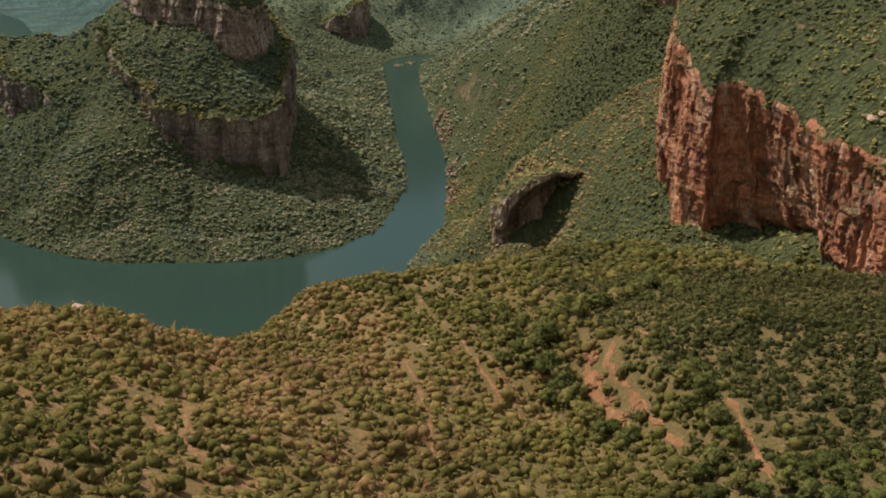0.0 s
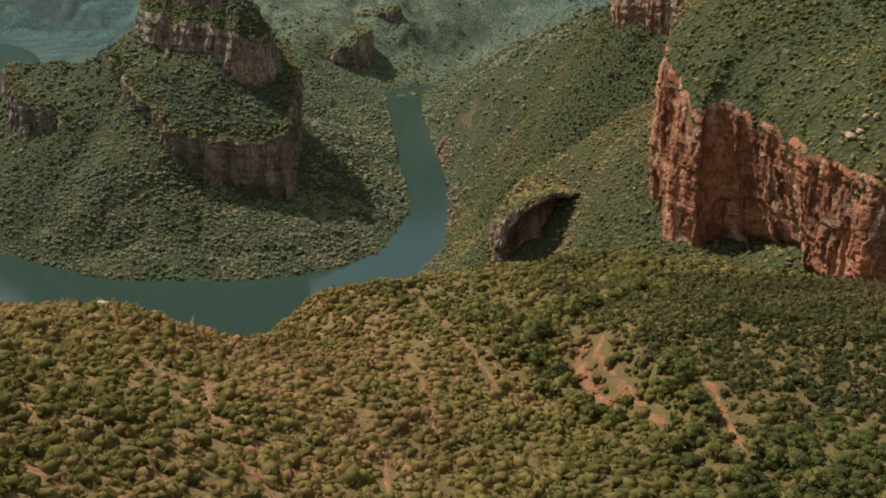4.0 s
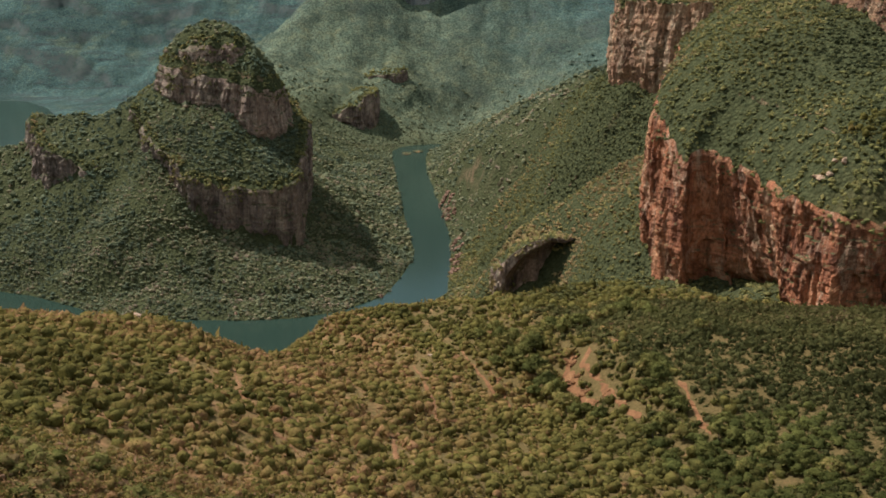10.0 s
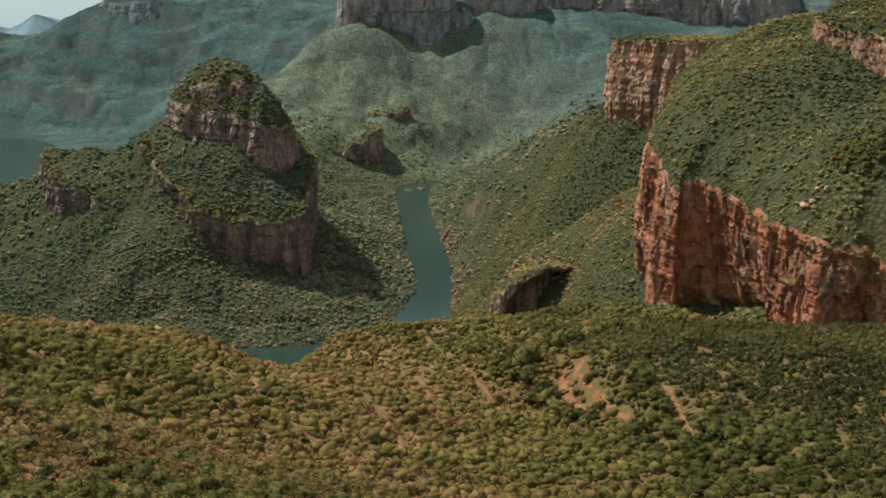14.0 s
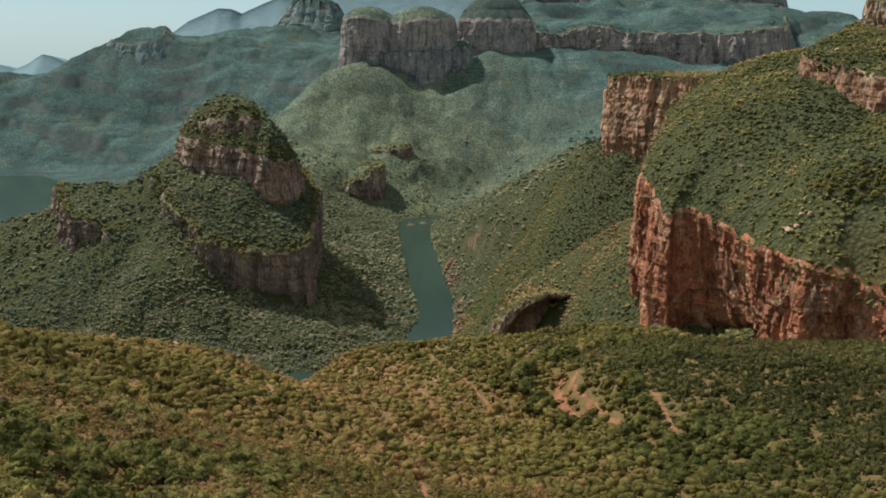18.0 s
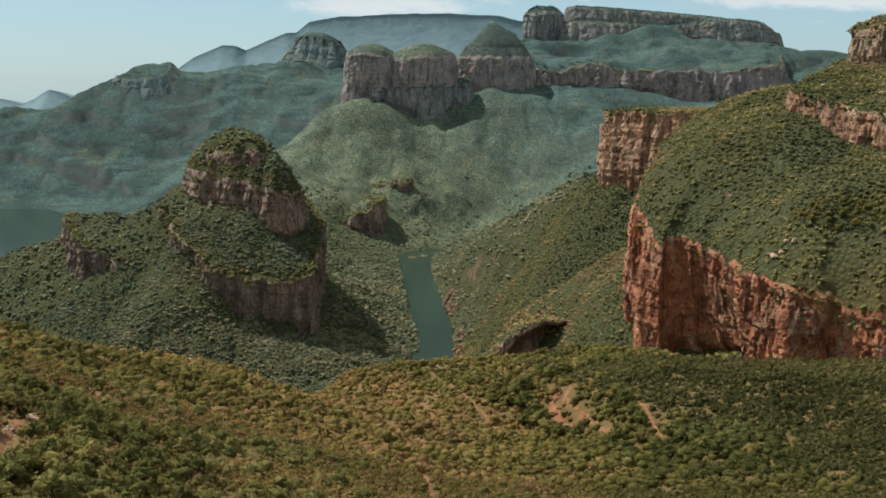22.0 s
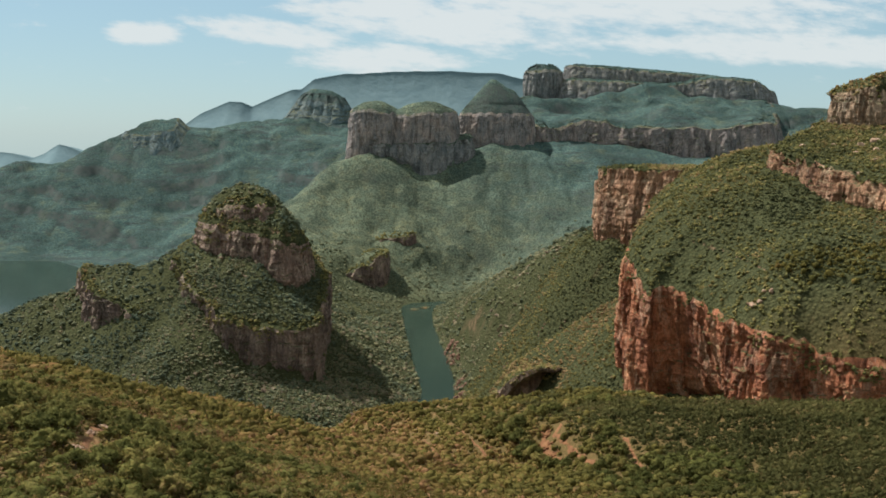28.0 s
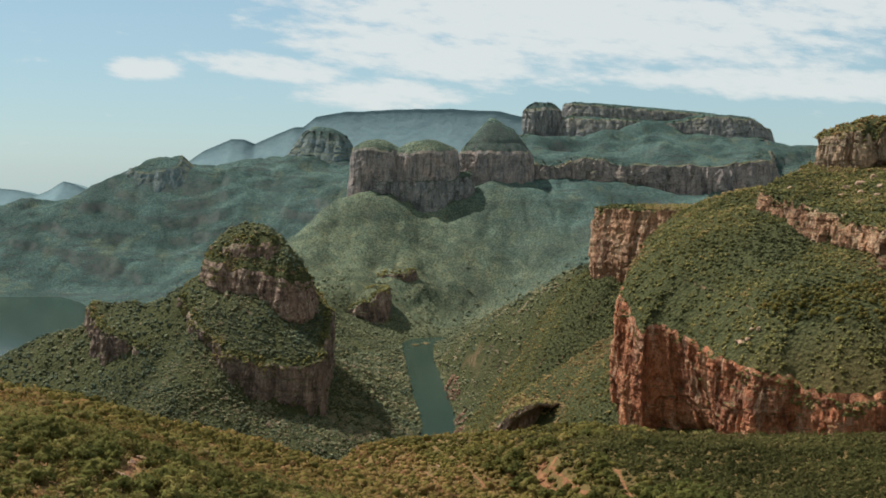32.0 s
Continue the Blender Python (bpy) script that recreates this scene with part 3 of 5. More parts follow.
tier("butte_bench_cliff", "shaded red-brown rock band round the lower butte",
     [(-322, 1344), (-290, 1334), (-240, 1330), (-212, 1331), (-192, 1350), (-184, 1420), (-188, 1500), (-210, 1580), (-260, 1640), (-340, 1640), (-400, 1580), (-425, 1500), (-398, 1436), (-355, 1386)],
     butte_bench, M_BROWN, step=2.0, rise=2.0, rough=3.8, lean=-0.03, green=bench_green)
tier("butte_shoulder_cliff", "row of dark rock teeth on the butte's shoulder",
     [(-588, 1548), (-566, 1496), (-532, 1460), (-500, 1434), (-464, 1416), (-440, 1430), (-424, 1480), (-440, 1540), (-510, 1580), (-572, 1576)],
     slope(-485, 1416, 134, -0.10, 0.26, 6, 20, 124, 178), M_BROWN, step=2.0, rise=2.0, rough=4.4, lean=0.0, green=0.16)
tier("butte_crown_cliff", "lit and shaded red rock crown of the butte",
     [(-398, 1530), (-374, 1494), (-334, 1466), (-282, 1442), (-246, 1426), (-226, 1434), (-218, 1470), (-222, 1530), (-250, 1590), (-330, 1606), (-386, 1574)],
     butte_crown, M_GREY, step=2.0, rise=2.0, rough=4.4, lean=0.16, green=crown_green)
tier("butte_crag", "dark broken crag near the top of the butte",
     [(-354, 1502), (-340, 1487), (-316, 1479), (-296, 1471), (-276, 1467), (-264, 1480), (-270, 1512), (-310, 1530), (-346, 1525)],
     lambda x, y, d: 282 + 0.10 * (x + 300) + 1.15 * np.minimum(d, 24), M_GREY, step=2.0, rise=2.0, rough=3.6, lean=0.3, green=0.26)


def mesa_hollow(x, y, v):
    """The face leans out over its foot, with a long curved undercut below."""
    edge = 0.24 - 0.0012 * (x - 190)
    leaning = -25 * smooth(838, 784, y) * smooth(650, 745, y) * (1 - v) ** 0.85
    return (leaning - 5 * smooth(190, 210, x) * smooth(262, 240, x) * smooth(0.03, -0.04, v - edge)) * (y < 860) * (x < 330)


tier("mesa_cliff", "tall orange-red cliff face of the mesa",
     [(172, 896), (173, 872), (177, 840), (180, 818), (186, 805), (196, 809), (205, 802), (209, 786), (213, 766), (222, 722), (233, 682), (242, 654), (254, 636), (268, 630), (280, 628), (288, 616), (300, 604), (316, 598), (340, 590), (400, 576), (520, 550), (760, 600), (900, 900), (860, 1150), (560, 1200), (340, 1160), (250, 1110), (218, 1050), (198, 1000), (180, 940)],
     mesa_top, M_RED, step=1.5, rise=1.5, rough=3.4, hollow=mesa_hollow, ramp=34.0, lean=0.04, green=mesa_green)


def cave_top(x, y, d):
    return 127 - 40 * np.exp(-np.maximum(x - 50, 0) / 18.0) + 0.16 * np.maximum(x - 125, 0) - 0.10 * np.minimum(d, 45)


tier("cave_cliff", "rock wall with a dark overhung cave in the wooded spur",
     [(50, 1066), (56, 1046), (75, 1038), (100, 1037), (122, 1042), (134, 1060), (138, 1095), (120, 1122), (75, 1118), (52, 1098)],
     cave_top, M_GREY, step=1.6, rise=1.6, hollow=cave_hollow, ramp=25.0, green=0.42)
tier("far_promontory_cliff", "sunlit orange cliff of the promontory behind the mesa",
     [(198, 1352), (206, 1326), (226, 1304), (250, 1284), (275, 1262), (310, 1262), (420, 1300), (560, 1400), (520, 1500), (360, 1500), (250, 1430), (210, 1380)],
     slope(222, 1310, 346, -0.02, 0.0, 5, 20, 330, 352), M_TAN, step=2.2, rise=2.2, rough=3.6, green=0.08)
tier("upper_band_cliff", "ribbed tan-orange rock band above the mesa slope",
     [(400, 1060), (352, 985), (329, 945), (337, 900), (348, 860), (355, 830), (361, 800), (368, 770), (375, 740), (388, 690), (412, 640), (480, 590), (700, 640), (840, 900), (700, 1120), (480, 1120), (430, 1100)],
     slope(326, 940, 376, 0.08, 0.155, 4, 20, 325, 445), M_TAN, step=1.8, rise=1.8, rough=3.8, lean=0.15, green=0.12)
tier("tower_cliff", "pale tan rock tower of rounded pillars on the skyline",
     [(430, 1070), (436, 1048), (458, 1032), (482, 1024), (510, 1026), (600, 1000), (760, 1000), (760, 1100), (600, 1110), (440, 1092)],
     slope(446, 1035, 440, 0.20, 0.0, 18, 16, 430, 452), M_PALE, step=1.8, rise=1.8, rough=5.5, lean=0.12, green=0.08)
tier("outcrop_cliff", "small dark-faced outcrop above the river bend",
     [(-262, 2568), (-230, 2554), (-196, 2556), (-168, 2570), (-160, 2610), (-176, 2680), (-240, 2690), (-282, 2630)],
     slope(-251, 2570, 62, 0.55, 0.12, 4, 25, 50, 104), M_BROWN, step=3, rise=3, lip=10.0, rough=4.5, lean=0.0, green=0.25)
tier("ledge_cliff", "low rock ledge on the far slope",
     [(-200, 2752), (-150, 2742), (-104, 2744), (-92, 2765), (-130, 2800), (-190, 2800)],
     slope(-150, 2750, 130, 0.2, 0.1, 6, 25, 110, 150), M_BROWN, step=3, rise=3, lip=10.0, rough=4.5, lean=0.0, green=0.25)
def twin_domes(x, y, d):
    caps = [np.maximum(1 - ((x - cx) / wide) ** 2 - ((y - 3135) / 76.0) ** 2, 0) for cx, wide in ((-225, 84.0), (-79, 100.0))]
    return 446 + 42 * np.maximum(*caps) ** 0.85


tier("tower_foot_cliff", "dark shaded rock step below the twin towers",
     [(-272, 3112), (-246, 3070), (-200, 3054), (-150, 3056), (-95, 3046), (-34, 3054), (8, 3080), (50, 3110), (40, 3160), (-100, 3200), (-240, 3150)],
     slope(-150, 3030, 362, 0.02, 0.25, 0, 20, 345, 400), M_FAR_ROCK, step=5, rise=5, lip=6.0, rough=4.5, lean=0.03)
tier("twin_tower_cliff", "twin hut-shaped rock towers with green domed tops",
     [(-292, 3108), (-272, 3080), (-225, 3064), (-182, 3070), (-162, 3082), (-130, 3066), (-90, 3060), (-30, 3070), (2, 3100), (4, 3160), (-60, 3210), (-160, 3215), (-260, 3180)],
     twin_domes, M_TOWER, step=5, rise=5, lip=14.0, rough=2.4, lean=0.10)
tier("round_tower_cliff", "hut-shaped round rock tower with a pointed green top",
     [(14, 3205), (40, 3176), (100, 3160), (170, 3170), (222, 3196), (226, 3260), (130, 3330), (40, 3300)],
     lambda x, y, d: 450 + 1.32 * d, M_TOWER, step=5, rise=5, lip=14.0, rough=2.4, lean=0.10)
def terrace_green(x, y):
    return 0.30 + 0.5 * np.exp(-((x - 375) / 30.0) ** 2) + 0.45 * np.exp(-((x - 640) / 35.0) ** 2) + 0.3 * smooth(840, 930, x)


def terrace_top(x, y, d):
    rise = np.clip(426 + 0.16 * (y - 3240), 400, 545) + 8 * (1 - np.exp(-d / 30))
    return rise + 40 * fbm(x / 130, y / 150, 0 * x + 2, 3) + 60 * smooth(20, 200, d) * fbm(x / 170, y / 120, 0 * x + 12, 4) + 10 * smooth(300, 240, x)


# Terrace and plateau walls lean back to catch sun, lighter as under haze.
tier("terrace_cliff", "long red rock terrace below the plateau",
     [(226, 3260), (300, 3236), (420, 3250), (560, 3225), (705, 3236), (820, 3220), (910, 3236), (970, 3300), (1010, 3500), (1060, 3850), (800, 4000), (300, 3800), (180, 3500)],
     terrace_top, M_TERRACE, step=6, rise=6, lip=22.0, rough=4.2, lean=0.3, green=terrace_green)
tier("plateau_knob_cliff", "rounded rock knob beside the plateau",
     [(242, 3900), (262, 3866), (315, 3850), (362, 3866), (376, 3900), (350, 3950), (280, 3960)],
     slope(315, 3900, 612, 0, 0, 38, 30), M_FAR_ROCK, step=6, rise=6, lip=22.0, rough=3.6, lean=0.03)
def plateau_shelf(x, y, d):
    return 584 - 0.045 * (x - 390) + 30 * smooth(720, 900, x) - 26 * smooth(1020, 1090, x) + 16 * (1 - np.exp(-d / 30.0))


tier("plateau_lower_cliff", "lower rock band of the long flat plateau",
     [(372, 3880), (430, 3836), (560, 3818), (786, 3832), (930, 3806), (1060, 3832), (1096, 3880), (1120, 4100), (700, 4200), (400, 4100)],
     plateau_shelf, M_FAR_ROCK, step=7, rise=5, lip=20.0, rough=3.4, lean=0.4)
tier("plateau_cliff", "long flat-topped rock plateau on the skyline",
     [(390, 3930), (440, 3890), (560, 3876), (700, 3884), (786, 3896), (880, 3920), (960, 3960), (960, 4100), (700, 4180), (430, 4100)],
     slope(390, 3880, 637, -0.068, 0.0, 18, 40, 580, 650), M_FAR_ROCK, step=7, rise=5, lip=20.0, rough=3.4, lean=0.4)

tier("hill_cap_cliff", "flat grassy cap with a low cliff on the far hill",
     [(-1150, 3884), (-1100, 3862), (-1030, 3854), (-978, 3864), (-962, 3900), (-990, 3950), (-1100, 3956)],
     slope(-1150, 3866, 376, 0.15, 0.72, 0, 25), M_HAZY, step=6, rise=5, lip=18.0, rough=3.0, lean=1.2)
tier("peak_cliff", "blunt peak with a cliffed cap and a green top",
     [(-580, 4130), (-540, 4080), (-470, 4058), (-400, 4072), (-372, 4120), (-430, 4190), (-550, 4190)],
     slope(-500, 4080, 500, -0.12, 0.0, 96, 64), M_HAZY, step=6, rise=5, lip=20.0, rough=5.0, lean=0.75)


# ---- building meshes ----
def mesh_of(name, verts, faces, mat, smooth_shade=True, tone=None):
    """A mesh from arrays: faces is an (n, 3) or (n, 4) array."""
    faces = np.asarray(faces, np.int32)
    me = bpy.data.meshes.new(name)
    k = faces.shape[1]
    me.vertices.add(len(verts))
    me.vertices.foreach_set("co", np.asarray(verts, np.float32).ravel())
    me.loops.add(faces.size)
    me.loops.foreach_set("vertex_index", faces.ravel())
    me.polygons.add(len(faces))
    me.polygons.foreach_set("loop_start", np.arange(len(faces), dtype=np.int32) * k)
    me.polygons.foreach_set("loop_total", np.full(len(faces), k, np.int32))
    me.polygons.foreach_set("use_smooth", np.full(len(faces), smooth_shade))
    if tone is not None:
        me.attributes.new("tone", "FLOAT", "POINT").data.foreach_set("value", np.asarray(tone, np.float32))
    me.update(calc_edges=True)
    me.materials.append(mat)
    return me


def grid_faces(rows, cols, wrap=False):
    r, c = np.meshgrid(np.arange(rows - 1), np.arange(cols if wrap else cols - 1), indexing="ij")
    d = (c + 1) % cols
    return np.stack([r * cols + c, r * cols + d, (r + 1) * cols + d, (r + 1) * cols + c], -1).reshape(-1, 4)


def cover_and_haze(me, x, y):
    """What grows where, and how far the colour shifts to haze with distance."""
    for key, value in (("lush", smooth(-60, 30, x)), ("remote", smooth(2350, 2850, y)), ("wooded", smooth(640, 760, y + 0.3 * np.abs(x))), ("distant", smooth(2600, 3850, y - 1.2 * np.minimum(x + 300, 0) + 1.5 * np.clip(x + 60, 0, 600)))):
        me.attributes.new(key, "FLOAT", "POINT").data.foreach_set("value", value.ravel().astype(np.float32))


# ---- ground: one sheet, finer towards the middle of the flight ----
CENTRE = (0.0, -420.0)
ANG = np.radians(np.concatenate([np.linspace(-180, -25, 40, endpoint=False), np.linspace(-24, 24, 440), np.linspace(25, 180, 41)[1:-1]]))
RAD = np.concatenate([[2.0], 140 * (1150 / 140.0) ** np.linspace(0, 1, 180, endpoint=False), np.linspace(1150, 2100, 130, endpoint=False), np.linspace(2100, 4600, 230, endpoint=False), np.linspace(4600, 5600, 20)])
GX = CENTRE[0] + RAD[:, None] * np.sin(ANG)[None]
GY = CENTRE[1] + RAD[:, None] * np.cos(ANG)[None]
GZ = height(GX, GY)
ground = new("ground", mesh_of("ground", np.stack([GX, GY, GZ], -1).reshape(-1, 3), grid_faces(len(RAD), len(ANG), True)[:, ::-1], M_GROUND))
cover_and_haze(ground.data, GX, GY)
tagged(ground, "bush-covered canyon slopes with orange soil and dry grass", "ground", kind="structure")


def ground_at(x, y):
    """The height of the built sheet at places."""
    r = np.hypot(x - CENTRE[0], y - CENTRE[1])
    a = np.arctan2(x - CENTRE[0], y - CENTRE[1])
    fr = np.interp(r, RAD, np.arange(len(RAD)))
    fa = np.interp(a, ANG, np.arange(len(ANG)))
    ir, ia = np.minimum(fr.astype(int), len(RAD) - 2), np.minimum(fa.astype(int), len(ANG) - 2)
    u, v = fr - ir, fa - ia
    return (GZ[ir, ia] * (1 - u) * (1 - v) + GZ[ir + 1, ia] * u * (1 - v) + GZ[ir, ia + 1] * (1 - u) * v + GZ[ir + 1, ia + 1] * u * v)


# ---- water ----
wx, wy = np.meshgrid(np.linspace(-2600, 120, 40), np.linspace(880, 3450, 40), indexing="ij")
water = new("water", mesh_of("water", np.stack([wx, wy, 0 * wx], -1).reshape(-1, 3), grid_faces(40, 40)[:, ::-1], M_WATER))
tagged(water, "still dark green reservoir water between wooded banks", "water", kind="structure")


# ---- cliff walls ----
def blocks(s, z, wide, tall):
    """Offsets of jointed rock blocks, -1 to 1."""
    c = np.floor(s / wide).astype(int)
    shift = GRAIN[c & 63, (c >> 6) & 63, 5] * 7
    k = np.floor(z / tall + shift).astype(int)
    return GRAIN[c & 63, k & 63, (c * 7 + 11) & 63] * 2 - 1


def cliff(index, t):
    p = t["fine"]
    n = len(p)
    tan = np.roll(p, -1, 0) - np.roll(p, 1, 0)
    tan /= np.hypot(*tan.T)[:, None]
    out = np.stack([tan[:, 1], -tan[:, 0]], 1)
    area = np.sum(p[:, 0] * np.roll(p[:, 1], -1) - np.roll(p[:, 0], -1) * p[:, 1])
    if area < 0:
        out = -out
    head = t["top"](p[:, 0], p[:, 1], 0 * p[:, 0])
    foot = height(p[:, 0] + 4 * out[:, 0], p[:, 1] + 4 * out[:, 1], index) - 6
    lean = t["lean"] * np.maximum(head - foot, 0)
    spread = (4 + lean)[:, None] * out
    foot = np.minimum(foot, height(p[:, 0] + spread[:, 0], p[:, 1] + spread[:, 1], index) - 6)
    head = head + 2.0 * fbm(p[:, 0] / 14, p[:, 1] / 14, 0 * p[:, 0], 3)
    foot = np.minimum(foot, head - 3)
    tall = float((head - foot).max())
    m = max(4, int(tall / t["rise"]))
    v = np.linspace(0, 1, m)[:, None]
    z = foot[None] + (head - foot)[None] * v
    x, y = p[None, :, 0] + 0 * z, p[None, :, 1] + 0 * z
    r = t["rough"]
    seg = np.hypot(*(np.roll(p, -1, 0) - p).T)
    s = np.concatenate([[0], np.cumsum(seg)[:-1]])[None] + 0 * z
    s = s + 3.0 * fbm(x / 30, y / 30, z / 30, 3)
    q = z + 4.0 * fbm(x / 50 + 3, y / 50, z / 50, 3)
    push = 1.5 + r * (1.1 * fbm(x / (14 * r), y / (14 * r), z / (18 * r), 2) + 0.55 * blocks(s, q, 4.6 * r, 15.0 * r) + 0.38 * blocks(s + 50, q, 2.1 * r, 5.0 * r) + 0.24 * blocks(s + 90, q, 0.8 * r, 1.9 * r) + 0.16 * blocks(0 * s, q, 1.0, 1.1 * r))
    crack = np.abs(vnoise(s / (2.6 * r), 0 * s + index, q / (16 * r)))
    push = push - 0.6 * r * (1 - smooth(0.0, 0.10, crack)) + r * 0.5 * (0.5 - v)
    push = push + 0.16 * r * fbm(s / (0.7 * r), q / (1.1 * r), 0 * s + index, 3)
    push = push + lean[None] * (1 - v) ** 1.15
    split = np.abs(vnoise(s / (1.1 * r) + 31, 0 * s + index, q / (9 * r)))
    push = push - 0.25 * r * (1 - smooth(0.0, 0.14, split))
    crest = smooth(0.88, 1.0, v + 0.10 * vnoise(s / 9, 0 * s + 2, 0 * s + index))
    push = push - 0.6 * r * crest
    push = push * np.minimum(1.0, (1 - v) * 6 + 0.4) - r * 1.3 * smooth(0.34, 0.10, v) * (0.5 + vnoise(s / 40, 0 * s, 0 * s + index))
    if t["hollow"]:
        push = push + t["hollow"](x, y, v)
    x, y = x + push * out[None, :, 0], y + push * out[None, :, 1]
    rows = [np.stack([x, y, z], -1)]
    inner = list(np.linspace(t["lip"] * 0.45, t["ramp"] + t["lip"] * 0.6, 2 + int(t["ramp"] / 5))) + [t["ramp"] + t["lip"] * 1.3]
    even = sum(np.roll(out, k, 0) for k in range(-12, 13)) if t["ramp"] > 20 else out
    even = even / np.hypot(*even.T)[:, None]
    for inset in inner:
        q = p - (out + (even - out) * min(1.0, inset / 8)) * inset
        deep = np.maximum(inside_by(q[:, 0], q[:, 1], t["ring"]), 0) if t["ramp"] > 20 else np.full(n, inset)
        zq = t["top"](q[:, 0], q[:, 1], deep) + (-0.8 if inset == inner[-1] else 0.6)
        if t["hollow"]:
            zq = np.maximum(zq, height(q[:, 0], q[:, 1], index) - 0.8)
        rows.append(np.stack([q[:, 0], q[:, 1], np.maximum(zq, head - 4)], -1)[None])
    grid = np.concatenate(rows)
    to = np.array([0.0, -150.0]) - p
    to /= np.hypot(*to.T)[:, None]
    front = ((out * to).sum(1) > -0.45) & (np.abs(p[:, 0]) < (p[:, 1] + 420) * 0.42 + 25)
    front = front & np.roll(front, -1)

    def sheet(name, part_of, mat, smooth_shade):
        faces = grid_faces(len(part_of), n, True)
        if area < 0:
            faces = faces[:, ::-1]
        faces = faces.reshape(len(part_of) - 1, n, 4)[:, front].reshape(-1, 4)
        used, faces = np.unique(faces, return_inverse=True)
        flat = part_of.reshape(-1, 3)[used]
        return new(name, mesh_of(name, flat, faces.reshape(-1, 4), mat, smooth_shade)), flat

    ob, _ = sheet(t["name"], grid[:m + 1], t["rock"], False)
    brow, flat = sheet(t["name"].replace("cliff", "brow"), grid[m:], M_GROUND, True)
    cover_and_haze(brow.data, flat[:, 0], flat[:, 1])
    tagged(brow, "grassy brow above the rock face", "ground", kind="structure")
    return tagged(ob, t["label"], "cliff", kind="structure"), grid, out


MESA_RING = next(t["ring"] for t in TIERS if t["hollow"] is mesa_hollow)
CLIFFS = [cliff(k, t) for k, t in enumerate(TIERS)]


# ---- bushes and trees that nobody could count ----
def ball(splits):
    """The points and faces of a twenty-sided ball, cut off below."""
    bm = bmesh.new()
    bmesh.ops.create_icosphere(bm, subdivisions=splits, radius=1.0)
    v = np.array([p.co for p in bm.verts])
    f = np.array([[p.index for p in q.verts] for q in bm.faces])
    bm.free()
    f = f[np.all((v[:, 2] > -0.5)[f], 1)]
    used = np.unique(f)
    back = np.zeros(len(v), int)
    back[used] = np.arange(len(used))
    return v[used], back[f]


def clump_variants(rng, count, splits, leaves, leaf, core=0.74):
    """Crowns: a lumpy core and loose leaf sprays round it. The core's faces come first."""
    out = []
    bv, bf = ball(splits)
    for k in range(count):
        v = bv.copy()
        q = v * 1.7 + k * 13.1
        v *= (core + 0.5 * vnoise(q[:, 0], q[:, 1], q[:, 2]) + 0.14 * rng.randn(len(v)))[:, None]
        v[:, 2] *= 0.85
        parts, faces = [v], [bf]
        if leaves:
            d = rng.randn(leaves, 3)
            d[:, 2] = np.abs(d[:, 2]) * 0.9 - 0.35
            d /= np.linalg.norm(d, axis=1)[:, None]
            q = d * 1.7 + k * 13.1
            rad = 0.82 + 0.5 * vnoise(q[:, 0], q[:, 1], q[:, 2]) + 0.12 * rng.randn(leaves)
            c = d * rad[:, None] * [1, 1, 0.87]
            side = np.cross(d, rng.randn(leaves, 3))
            side /= np.linalg.norm(side, axis=1)[:, None]
            lift = np.cross(side, d) + 0.8 * rng.randn(leaves, 3) * [1, 1, 0.6]
            w = leaf * (0.7 + 0.6 * rng.rand(leaves))[:, None]
            tri = np.stack([c - side * w, c + side * w, c + lift * w * 1.3 + d * w * 0.5], 1)
            parts.append(tri.reshape(-1, 3))
            faces.append(np.arange(leaves * 3).reshape(-1, 3) + len(v))
        out.append((np.concatenate(parts), np.concatenate(faces)))
    return out


